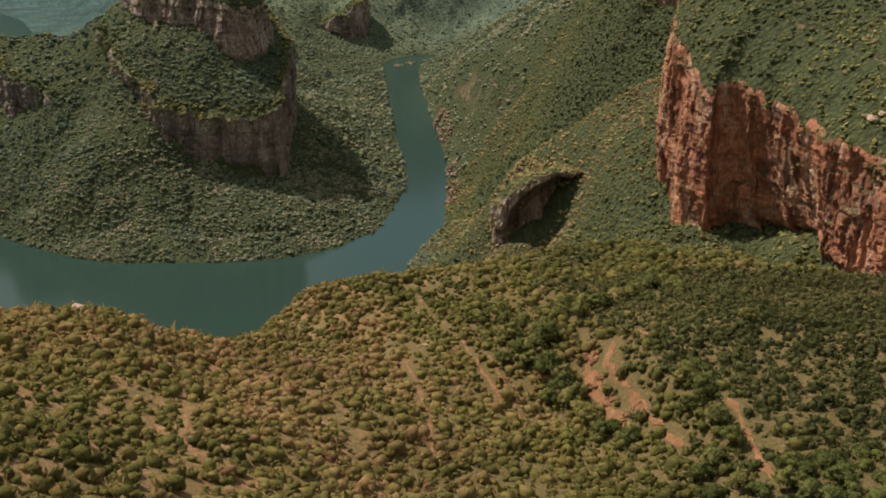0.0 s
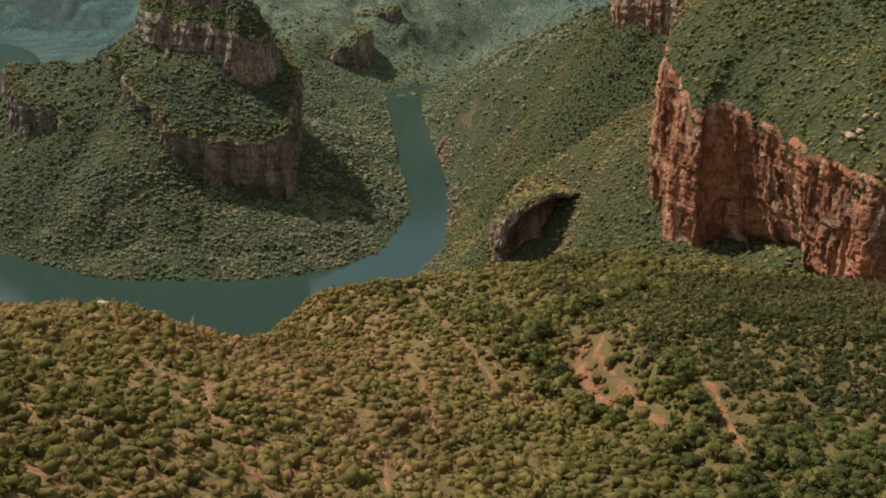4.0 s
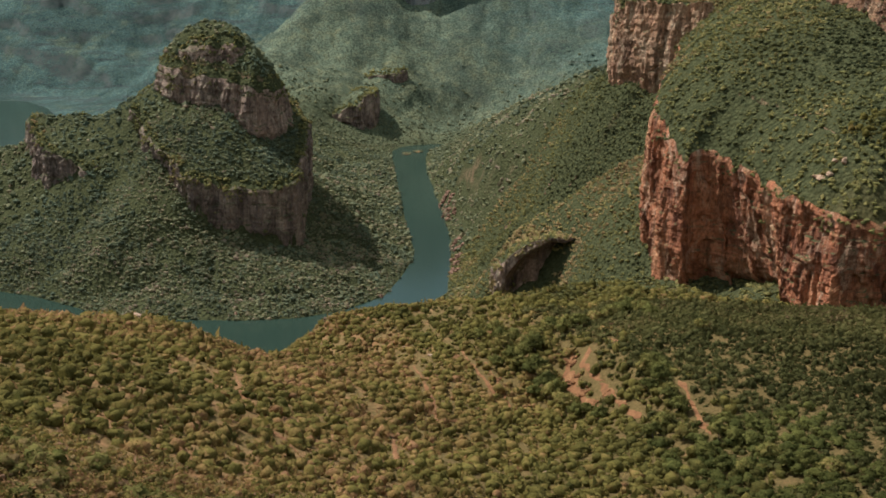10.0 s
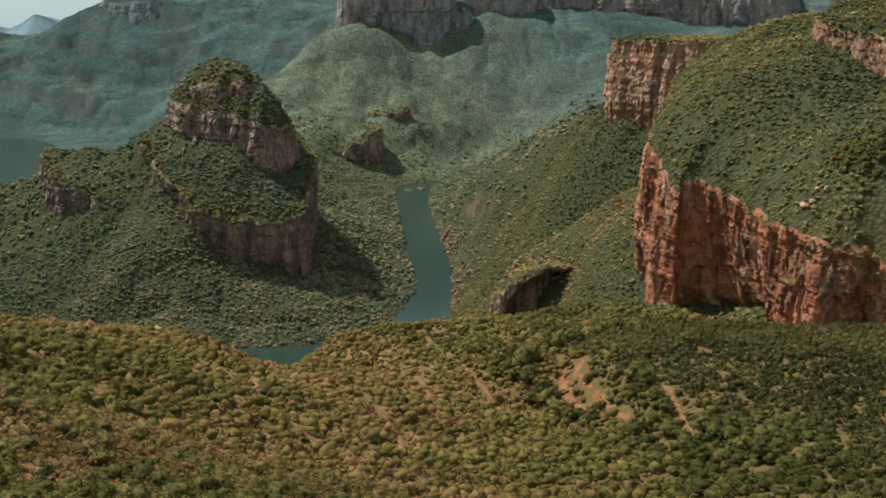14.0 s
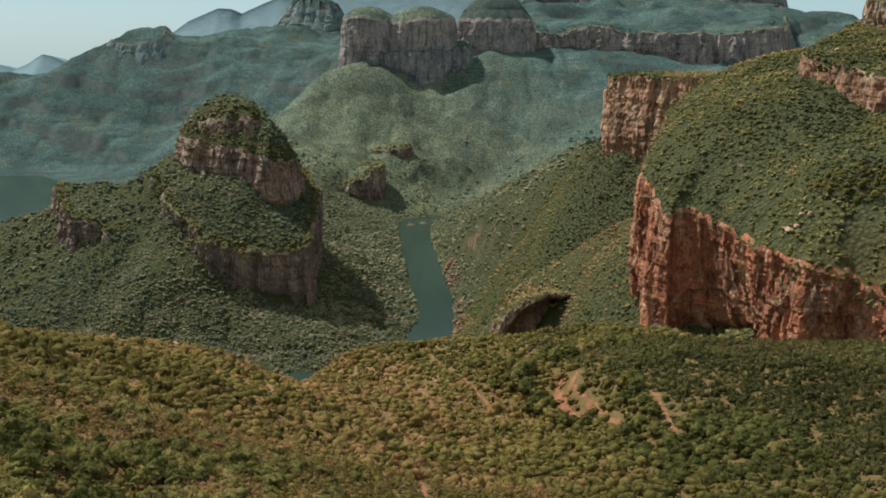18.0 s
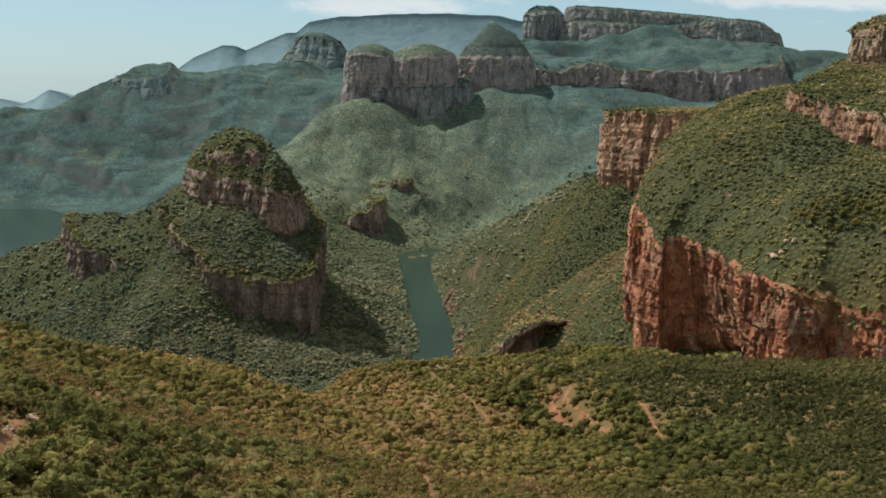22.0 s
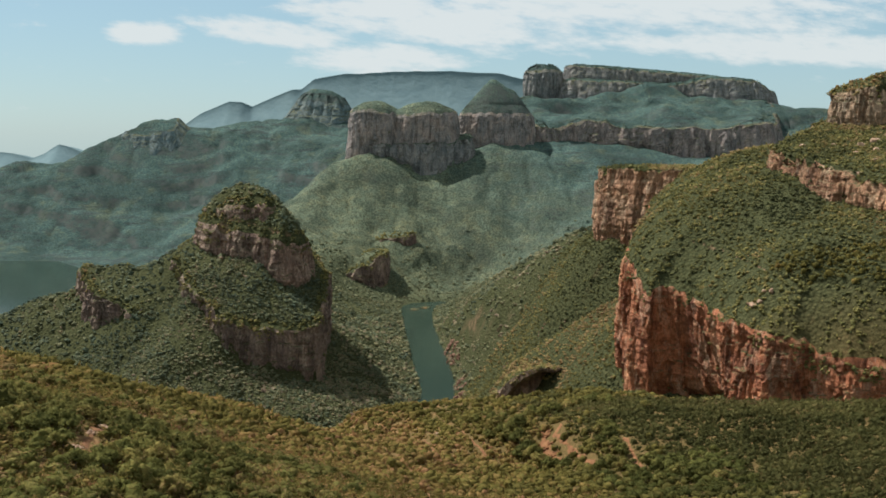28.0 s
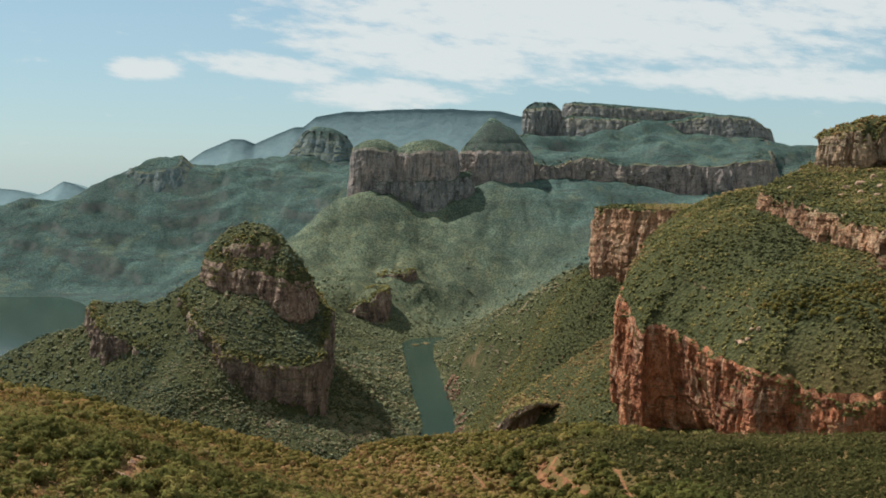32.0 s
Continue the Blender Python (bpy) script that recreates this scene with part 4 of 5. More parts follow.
def thicket(name, label, x, y, z, size, tall, mat, seed, splits, leaves, leaf, count=12, core=0.74):
    rng = np.random.RandomState(seed)
    kinds = clump_variants(rng, count, splits, leaves, leaf, core)
    pick = rng.randint(0, count, len(x))
    # Light put into tone: near spur raised, slope behind it and butte foot darkened.
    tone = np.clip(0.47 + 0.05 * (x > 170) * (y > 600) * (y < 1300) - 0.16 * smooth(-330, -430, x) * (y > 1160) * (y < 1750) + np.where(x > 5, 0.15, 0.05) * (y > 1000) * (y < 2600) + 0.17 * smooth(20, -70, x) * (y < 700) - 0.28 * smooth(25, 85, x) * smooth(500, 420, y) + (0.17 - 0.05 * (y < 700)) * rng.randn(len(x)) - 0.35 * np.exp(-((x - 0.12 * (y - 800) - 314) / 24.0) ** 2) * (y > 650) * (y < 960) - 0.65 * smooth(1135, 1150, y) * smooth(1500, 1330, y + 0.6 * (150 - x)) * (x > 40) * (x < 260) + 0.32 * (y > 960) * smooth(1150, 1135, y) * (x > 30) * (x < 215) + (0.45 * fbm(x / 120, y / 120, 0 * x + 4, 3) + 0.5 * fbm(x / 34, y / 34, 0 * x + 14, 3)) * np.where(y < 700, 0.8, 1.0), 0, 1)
    tone = tone + (0.62 - tone) * 0.7 * smooth(2000, 2600, y)
    vs, fs, ts, start = [], [], [], 0
    for k, (v, f) in enumerate(kinds):
        i = np.where(pick == k)[0]
        a = rng.rand(len(i)) * 6.283
        c, s = np.cos(a)[:, None], np.sin(a)[:, None]
        px = (v[None, :, 0] * c - v[None, :, 1] * s) * size[i, None] + x[i, None]
        py = (v[None, :, 0] * s + v[None, :, 1] * c) * size[i, None] + y[i, None]
        pz = (v[None, :, 2] + 0.5) * tall[i, None] + z[i, None]
        vs.append(np.stack([px, py, pz], -1).reshape(-1, 3))
        fs.append((f[None] + (np.arange(len(i)) * len(v))[:, None, None]).reshape(-1, 3) + start)
        shade = np.concatenate([0.12 * rng.randn(len(v) - 3 * leaves), np.repeat(0.20 * rng.randn(leaves), 3)])
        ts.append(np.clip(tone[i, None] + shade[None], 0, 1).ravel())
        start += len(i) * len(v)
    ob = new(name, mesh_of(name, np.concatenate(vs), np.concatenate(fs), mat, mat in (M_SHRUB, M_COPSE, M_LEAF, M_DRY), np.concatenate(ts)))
    return tagged(ob, label, "bushes", kind="stuff")


def sprinkle(seed, spacing, r0, r1, half):
    """Places spread over a sector of the land at about that spacing, shaken."""
    rng = np.random.RandomState(seed)
    wide = r1 * math.sin(radians(half))
    gx, gy = np.meshgrid(np.arange(-wide, wide, spacing), np.arange(CENTRE[1] + r0 * 0.85, CENTRE[1] + r1, spacing))
    x = gx.ravel() + rng.uniform(-0.55, 0.55, gx.size) * spacing
    y = gy.ravel() + rng.uniform(-0.55, 0.55, gx.size) * spacing
    r, a = np.hypot(x - CENTRE[0], y - CENTRE[1]), np.arctan2(x - CENTRE[0], y - CENTRE[1])
    ok = (r > r0) & (r < r1) & (np.abs(a) < radians(half))
    return x[ok], y[ok], rng


def steepness(x, y):
    e = 3.0
    return np.hypot(ground_at(x + e, y) - ground_at(x - e, y), ground_at(x, y + e) - ground_at(x, y - e)) / (2 * e)


BARE = []


def bare_strip(name, label, points, wide, category="path"):
    """Bare soil worn or washed along a line, draped on the ground."""
    p = np.array(points, float)
    seg = np.hypot(*(p[1:] - p[:-1]).T)
    s = np.concatenate([[0], np.cumsum(seg)])
    u = np.arange(0, s[-1], 1.2)
    c = np.stack([np.interp(u, s, p[:, i]) for i in (0, 1)], 1)
    c += 0.5 * np.stack([fbm(c[:, 0] / 6, c[:, 1] / 6, 0 * u + k, 3) for k in (1, 2)], 1) * min(wide, 3)
    d = np.gradient(c, axis=0)
    d /= np.hypot(*d.T)[:, None] + 1e-9
    side = np.stack([d[:, 1], -d[:, 0]], 1)
    half = 0.36 * wide * (0.75 + 0.9 * fbm(u / 7, 0 * u + wide, 0 * u, 3)) * np.minimum(1, np.minimum(u + 1, u[-1] - u + 1) / (1.2 * wide + 1))
    m = max(3, int(wide / 0.9))
    v = np.linspace(-1, 1, m)
    q = c[:, None] + side[:, None] * (half[:, None] * v[None] * (1 + 0.35 * fbm(u[:, None] / 3 + 0 * v, v[None] + 0 * u[:, None], 0 * u[:, None] + 0 * v, 2)))[:, :, None]
    z = ground_at(q[..., 0], q[..., 1]) + 0.32 - 0.2 * np.abs(v)[None] + 0.2 * fbm(q[..., 0] / 2, q[..., 1] / 2, 0 * q[..., 0], 2)
    BARE.append((c, np.maximum(half, 0.6)))
    grid = np.concatenate([q, z[..., None]], -1)
    ob = new(name, mesh_of(name, grid.reshape(-1, 3), grid_faces(len(u), m), M_SOIL))
    return tagged(ob, label, category, kind="structure")


def on_bare(x, y):
    hit = np.zeros(x.shape, bool)
    for c, half in BARE:
        near = (x > c[:, 0].min() - 6) & (x < c[:, 0].max() + 6) & (y > c[:, 1].min() - 6) & (y < c[:, 1].max() + 6)
        i = np.where(near)[0]
        if len(i):
            # Wide strips are also cleared towards the camera, so bushes don't hide them.
            camera_side = np.where(half > 1.3, 2.6, 0.0)
            for back in (0.0, 1.0):
                d = np.hypot(x[i, None] - c[None, :, 0], y[i, None] - c[None, :, 1] + back * camera_side[None]) - half[None]
                hit[i[(d < 1.1).any(1)]] = True
    return hit


EROSION = "pale orange eroded soil among the bushes"
bare_strip("eroded_gully", EROSION, [(66, 488), (61, 472), (63, 455), (67, 434), (71, 416)], 7.0, "bare soil")
bare_strip("eroded_gully", EROSION, [(74, 484), (69, 470), (71, 454), (76, 440)], 5.0, "bare soil")
bare_strip("eroded_gully", EROSION, [(74, 442), (77, 424), (79, 406), (82, 392), (85, 383)], 5.0, "bare soil")
bare_strip("eroded_gully", "orange eroded bank below dry bushes", [(103, 398), (104, 381), (104, 360), (105, 338)], 4.0, "bare soil")
bare_strip("eroded_bank", "small patch of bare orange bank", [(38, 509), (44, 519), (52, 516)], 4.0, "bare soil")
bare_strip("eroded_bank", "small patch of bare orange bank", [(84, 486), (90, 470)], 3.4, "bare soil")
bare_strip("rain_rill", "thin rill of bare soil down the slope", [(20, 502), (25, 477), (31, 447)], 2.2, "bare soil")
bare_strip("rain_rill", "thin rill of bare soil down the slope", [(8, 526), (16, 490), (24, 458)], 2.6, "bare soil")
bare_strip("footpath", "narrow sandy footpath worn through the bushes", [(-94, 394), (-87, 364), (-82, 341), (-67, 323), (-55, 309), (-46, 296)], 2.0)
bare_strip("rain_rill", "thin rill of bare soil down the slope", [(-115, 338), (-103, 315), (-96, 305)], 2.4, "bare soil")
bare_strip("rain_rill", "thin rill of bare soil down the slope", [(-111, 377), (-100, 363), (-91, 350)], 2.6, "bare soil")
bare_strip("footpath", "narrow orange footpath down the slope", [(-18, 505), (-13, 476), (-9, 456), (-6, 426), (-5, 399), (-4, 386)], 2.7)
bare_strip("footpath", "narrow sandy footpath worn through the bushes", [(-28, 372), (-22, 350), (-19, 315), (-17, 288)], 2.7)
bare_strip("footpath", "narrow sandy footpath worn through the bushes", [(-13, 256), (-10, 215), (-8, 177), (-6, 146)], 2.7)
bare_strip("soil_slide", "slide of dry soil and grass on the slope", [(-68, 298), (-58, 284), (-49, 270)], 5.0, "bare soil")
bare_strip("soil_slide", "red bare soil between the near trees", [(-104, 44), (-101, 30), (-99, 14), (-96, -2)], 4.0, "bare soil")
bare_strip("soil_slide", "red bare soil between the near trees", [(-122, 96), (-118, 84), (-112, 74)], 4.0, "bare soil")
bare_strip("soil_slide", "stony bare patch on the near spur", [(-113, 66), (-108, 56), (-101, 50)], 6.0, "bare soil")


def cover(seed, spacing, r0, r1, half, size, name, label, mat, splits, leaves, leaf, bare=0.5, flat=1.5, core=0.74, side=0):
    x, y, rng = sprinkle(seed, spacing, r0, r1, half)
    z = ground_at(x, y)
    gap = fbm(x / 11, y / 26, 0 * x + 2, 4) - 0.5 * (y > 1150) * (y < 1400) * (x > 60) * (x < 240)
    back_slope = (y > 715) & (y < 1000) & (x < 40) & (z > 25)
    copse = (x > 82) & (x < 152) & (y > 244) & (y < 352) & (size > 2) & (rng.rand(len(x)) < 0.55)
    hall = inside_by(x, y, next(t["ring"] for t in TIERS if t["hollow"] is cave_hollow))
    spur = (x > -185) & (x < -62) & (y > -62) & (y < 122) & (r0 < 300) & (size > 1.5) & (rng.rand(len(x)) < 0.55)
    ok = ~spur & ~copse & ~((hall > -3) & (hall < 38) & (z < 110)) & (z > 0.3) & (steepness(x, y) < flat) & (gap < bare + 0.25 * rng.randn(len(x))) & ~back_slope
    ok &= ~on_bare(x, y)
    # The haze-tinted leaves take over with distance.
    if 1800 < r0 < 3500:
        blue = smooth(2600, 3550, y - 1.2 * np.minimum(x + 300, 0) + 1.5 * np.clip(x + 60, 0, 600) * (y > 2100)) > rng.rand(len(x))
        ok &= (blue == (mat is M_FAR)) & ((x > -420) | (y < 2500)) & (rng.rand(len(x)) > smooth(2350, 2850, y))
    if abs(side) == 2:
        ok &= (x + 14 * rng.randn(len(x)) > -8) == (side > 0)
    elif side:
        ok &= ((x + 13 * rng.randn(len(x)) > 76 + 0.25 * (488 - y)) & (y < 590)) == (side > 0)
    x, y, z = x[ok], y[ok], z[ok]
    s = size * (0.45 + 1.0 * rng.rand(len(x)) ** 2)
    squat = 0.7 if mat is M_FAR else 0.95 if r0 > 1800 else 1.0 if r0 > 1000 else 1.2
    return thicket(name, label, x, y, z - 0.25 * s, s, s * squat * (0.7 + 0.45 * rng.rand(len(x))), mat, seed, splits, leaves, leaf, 12, core)


cover(11, 2.45, 270, 640, 22, 1.8, "hillside_bushes", "olive-green dry bushes thickly covering the near slope", M_LEAF, 1, 36, 0.165, 0.42, 1.5, 0.60, -1)
cover(17, 2.5, 270, 640, 22, 1.75, "hillside_scrub", "fine grey-brown scrub covering the hill beside the gully", M_DRY, 1, 30, 0.165, 0.45, 1.5, 0.62, 1)
cover(16, 3.3, 270, 640, 22, 1.15, "low_shrubs", "low dry olive-brown shrubs and grass between the bushes", M_SHRUB, 1, 3, 0.5, 0.6)
cover(12, 3.7, 640, 1160, 21.5, 2.7, "hillside_bushes", "olive-green bushes thickly covering the middle slope", M_LEAF, 1, 9, 0.28, 0.40, 2.6, 0.76, -1)
cover(19, 3.2, 640, 1060, 21.5, 2.2, "hillside_scrub", "dark fine scrub on the hill beyond the eroded gully", M_DRY, 1, 14, 0.32, 0.5, 2.6, 0.68, 1)
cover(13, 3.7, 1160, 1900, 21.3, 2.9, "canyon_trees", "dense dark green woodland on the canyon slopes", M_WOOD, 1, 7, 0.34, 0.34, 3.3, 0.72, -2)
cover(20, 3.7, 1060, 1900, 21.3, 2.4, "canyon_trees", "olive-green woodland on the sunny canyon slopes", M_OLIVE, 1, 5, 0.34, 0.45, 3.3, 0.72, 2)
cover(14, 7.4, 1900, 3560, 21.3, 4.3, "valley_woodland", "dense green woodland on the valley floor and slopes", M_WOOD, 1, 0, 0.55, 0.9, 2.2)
cover(15, 6.8, 1901, 3560, 21.3, 4.2, "distant_woodland", "woodland on the far slopes, tinted blue-green for haze", M_FAR, 1, 0, 0.5, 0.9, 1.8)


cover(22, 4.6, 15, 272, 75, 2.6, "slope_bushes", "olive-green bushes on the slope under the flight", M_LEAF, 1, 3, 0.4, 0.3)


# ---- bushes along the rims of the cliffs and on their ledges ----
def rim_cover(name, label, far_ones, mat, leaves):
    xs, ys, zs, ss = [], [], [], []
    rng = np.random.RandomState(31)
    for (ob, grid, out), t in zip(CLIFFS, TIERS):
        if t["rock"] in (M_HAZY, M_TOWER) or (t["rock"] in (M_FAR_ROCK, M_TERRACE)) != far_ones:
            continue
        p = t["fine"]
        far = float(np.hypot(p[:, 0].mean(), p[:, 1].mean() + 400))
        size = (1.6 + far / 1300.0) * (0.95 if t["ramp"] > 20 else 1.0)
        every = max(1.0, size * 1.1)
        for row in range(3 + int((t["ramp"] + t["lip"]) / 4.5) * (not far_ones)):
            n = int(len(p) * np.hypot(*(p[1] - p[0])) / every)
            i = rng.randint(0, len(p), n)
            inset = rng.uniform(-1.0, t["ramp"] + t["lip"] * 1.7, n)
            q = p[i] - out[i] * inset[:, None]
            seen = (np.abs(q[:, 0]) < (q[:, 1] + 420) * 0.44) & (rng.rand(n) < np.where(inset < 3, 0.35, 0.55))
            if t["ramp"] > 20:
                true = inside_by(q[:, 0], q[:, 1], t["ring"])
                seen &= true > 0.7 * inset - 1
                inset = np.maximum(true, 0)
            z = t["top"](q[:, 0], q[:, 1], inset) - 0.3
            xs.append(q[seen, 0]), ys.append(q[seen, 1]), zs.append(z[seen]), ss.append(size * (0.5 + 0.7 * rng.rand(seen.sum())))
        rows, cols = grid.shape[0] - 4 - int(t["ramp"] / 5), grid.shape[1]
        n = int(rows * cols * 0.22)
        a, b = rng.randint(1, rows, n), rng.randint(0, cols, n)
        up = grid[a, b]
        want = t["green"](up[:, 0], up[:, 1]) if callable(t["green"]) else t["green"]
        want = want + 0.3 * smooth(0.72, 1.0, a / rows) * (not far_ones)
        patch = 0.5 + 0.9 * fbm(up[:, 0] / 16, up[:, 1] / 16, up[:, 2] / 14, 3)
        step = np.hypot(*(grid[a + 1, b] - up)[:, :2].T) > 0.9 * t["rise"]
        up = up[(patch < want) | (step & (rng.rand(n) < 0.06))]
        seen = np.abs(up[:, 0]) < (up[:, 1] + 420) * 0.44
        xs.append(up[seen, 0]), ys.append(up[seen, 1]), zs.append(up[seen, 2] - 0.4), ss.append(size * 0.75 * (0.4 + 0.8 * rng.rand(seen.sum())))
    x, y, z, s = (np.concatenate(v) for v in (xs, ys, zs, ss))
    thicket(name, label, x, y, z, s, s * (0.45 if far_ones else 0.9), mat, 32, 1, leaves, 0.4)


rim_cover("rim_bushes", "green bushes along the cliff rims and ledges", False, M_OLIVE, 2)
rim_cover("distant_rim_bushes", "bushes on the far cliff tops, tinted blue-green for haze", True, M_FAR, 0)


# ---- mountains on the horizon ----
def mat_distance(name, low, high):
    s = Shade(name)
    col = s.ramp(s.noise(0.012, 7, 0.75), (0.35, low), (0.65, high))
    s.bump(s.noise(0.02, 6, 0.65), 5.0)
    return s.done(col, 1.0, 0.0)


# The blue of the air in front is painted on as base colour.
M_DISTANCE = mat_distance("haze_blue_distance", (0.115, 0.165, 0.175), (0.150, 0.205, 0.210))


def distant_mountain(label, crest, y, seed, run=760.0, foot=60.0, lump=160.0, mat=M_DISTANCE):
    """A long mountain with spurs: its crest line as x and z, at about that y."""
    c = np.array(crest, float)
    x = np.arange(c[0, 0], c[-1, 0], 9.0)
    top = np.interp(x, c[:, 0], c[:, 1]) + (4 if lump > 100 else 16) * fbm(x / (70 if lump > 100 else 34), 0 * x + seed, 0 * x, 4)
    v = np.linspace(0, 1, 30)[:, None] ** 2
    spur = fbm(x[None] / lump + 0 * v, v * 800 / lump, 0 * v + seed + 0 * x[None], 4)
    fall = v ** 0.75
    z = top[None] + (foot - top[None]) * fall + (16 if lump > 100 else 40) * spur * np.minimum(v * 4, 1)
    yy = y - run * v + 50 * spur * v
    back = np.stack([np.stack([x, 0 * x + y + 700, 0 * x + foot], -1), np.stack([x, 0 * x + y + 160, top - 12], -1)])
    grid = np.concatenate([back, np.stack([x[None] + 0 * v, yy, z], -1)])
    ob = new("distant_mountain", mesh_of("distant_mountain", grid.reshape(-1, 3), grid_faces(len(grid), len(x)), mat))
    return tagged(ob, label, "mountain", kind="structure")


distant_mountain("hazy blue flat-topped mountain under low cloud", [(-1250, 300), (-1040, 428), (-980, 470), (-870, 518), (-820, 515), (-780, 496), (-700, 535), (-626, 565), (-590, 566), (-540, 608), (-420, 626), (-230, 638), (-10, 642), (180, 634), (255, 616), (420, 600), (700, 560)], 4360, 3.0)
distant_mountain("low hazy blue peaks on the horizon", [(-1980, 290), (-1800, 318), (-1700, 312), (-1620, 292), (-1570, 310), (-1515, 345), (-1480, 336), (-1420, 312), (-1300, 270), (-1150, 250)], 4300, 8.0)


# ---- trees that can be told apart ----
def part(name, mesh, parent, label=""):
    ob = new(name, mesh)
    ob.parent = parent
    return tagged(ob, label)


def limb(a, b, ra, rb, sides=6):
    """A tapered, slightly bent stem from a to b."""
    a, b = Vector(a), Vector(b)
    bend = Vector((random.uniform(-1, 1), random.uniform(-1, 1), 0)) * (b - a).length * 0.08
    ring, verts, faces = (b - a).normalized().to_track_quat("Z", "Y"), [], []
    for k in range(4):
        t = k / 3
        c, r = a.lerp(b, t) + bend * math.sin(math.pi * t), ra + (rb - ra) * t
        verts += [c + ring @ Vector((r * math.cos(6.2832 * i / sides), r * math.sin(6.2832 * i / sides), 0)) for i in range(sides)]
    for k in range(3):
        faces += [(k * sides + i, k * sides + (i + 1) % sides, (k + 1) * sides + (i + 1) % sides, (k + 1) * sides + i) for i in range(sides)]
    return [tuple(v) for v in verts], faces


def make_tree(seed, label, slim=1.0):
    """A tree one metre in half-width: a forked trunk and a crown of leafy lobes."""
    rng = np.random.RandomState(seed)
    random.seed(seed)
    root = new("tree")
    verts, faces = limb((0, 0, -0.3), (0.03, 0.02, 0.5), 0.075, 0.05)
    lobes = [(0, 0, 0.95 * slim, 0.62)]
    for k in range(5):
        a = 6.2832 * (k + rng.rand() * 0.6) / 5
        r = 0.42 + 0.22 * rng.rand()
        lobes.append((r * math.cos(a), r * math.sin(a), (0.55 + 0.35 * rng.rand()) * slim, 0.40 + 0.16 * rng.rand()))
    for x, y, z, r in lobes[1:]:
        v, f = limb((0.03, 0.02, 0.42), (x * 0.8, y * 0.8, z), 0.04, 0.014, 5)
        faces += [tuple(i + len(verts) for i in q) for q in f]
        verts += v
    part("trunk", mesh_of("trunk", verts, faces, M_BARK), root)
    vs, fs, base = [], [], 0
    for (x, y, z, r), (v, f) in zip(lobes, clump_variants(rng, len(lobes), 2, 70, 0.14, 0.72)):
        vs.append(v * r * [1.15, 1.15, 1.12] + [x, y, z])
        fs.append(f + base)
        base += len(v)
    v = np.concatenate(vs)
    tone = np.clip(0.2 + 0.15 * rng.randn(len(v)), 0, 1)
    part("crown", mesh_of("crown", v, np.concatenate(fs), M_TREE, True, tone), root)
    return tagged(root, label, "tree")


NEAR_LABEL = "rounded olive-green tree on the stony near spur"
GULLY_LABEL = "dark green leafy tree beside the eroded gully"
near_kinds = [tagged(make_tree(100 + k, NEAR_LABEL), group="trees on the near spur") for k in range(6)]
gully_kinds = [tagged(make_tree(200 + k, GULLY_LABEL, 1.15), group="trees along the gully") for k in range(4)]


def plant(kinds, k, x, y, size, turn, first):
    z = float(ground_at(np.array([x]), np.array([y]))[0]) - 0.1
    m = pose(x, y, z, 0, 0, turn) @ Matrix.Diagonal((size, size, size * random.uniform(0.95, 1.25), 1))
    ob = kinds[k % len(kinds)]
    if first:
        ob.matrix_basis = m
        return ob
    keep, ob.scale = ob.scale.copy(), (1, 1, 1)
    twin = copy_thing(ob, m)
    ob.scale = keep
    return twin


random.seed(5)
spots = []
for gy in np.arange(-60, 122, 7.4):
    for gx in np.arange(-183, -62, 7.2):
        spots.append((gx + random.uniform(-2.6, 2.6), gy + random.uniform(-2.6, 2.6)))
spots = [s for s in spots if not on_bare(np.array([s[0]]), np.array([s[1]]))[0] and s[0] > -0.40 * (s[1] + 350)]
near_spots = [s for s in spots if -12 < s[1] and s[0] > -140 and s[0] < -66][:255]
for k, (x, y) in enumerate(near_spots):
    plant(near_kinds, k, x, y, random.uniform(2.0, 4.3), random.uniform(0, 360), k < len(near_kinds))


def copse(name, label, places, seed):
    """Trees farther off, joined."""
    rng = np.random.RandomState(seed)
    p = np.array(places)
    p = np.concatenate([p + rng.uniform(-1.6, 1.6, p.shape) for k in range(2)])
    s = rng.uniform(1.6, 3.4, len(p))
    thicket(name, label, p[:, 0], p[:, 1], ground_at(p[:, 0], p[:, 1]) + 0.1 * s, s, s * 0.9, M_COPSE, seed, 2, 60, 0.14, 12, 0.72)


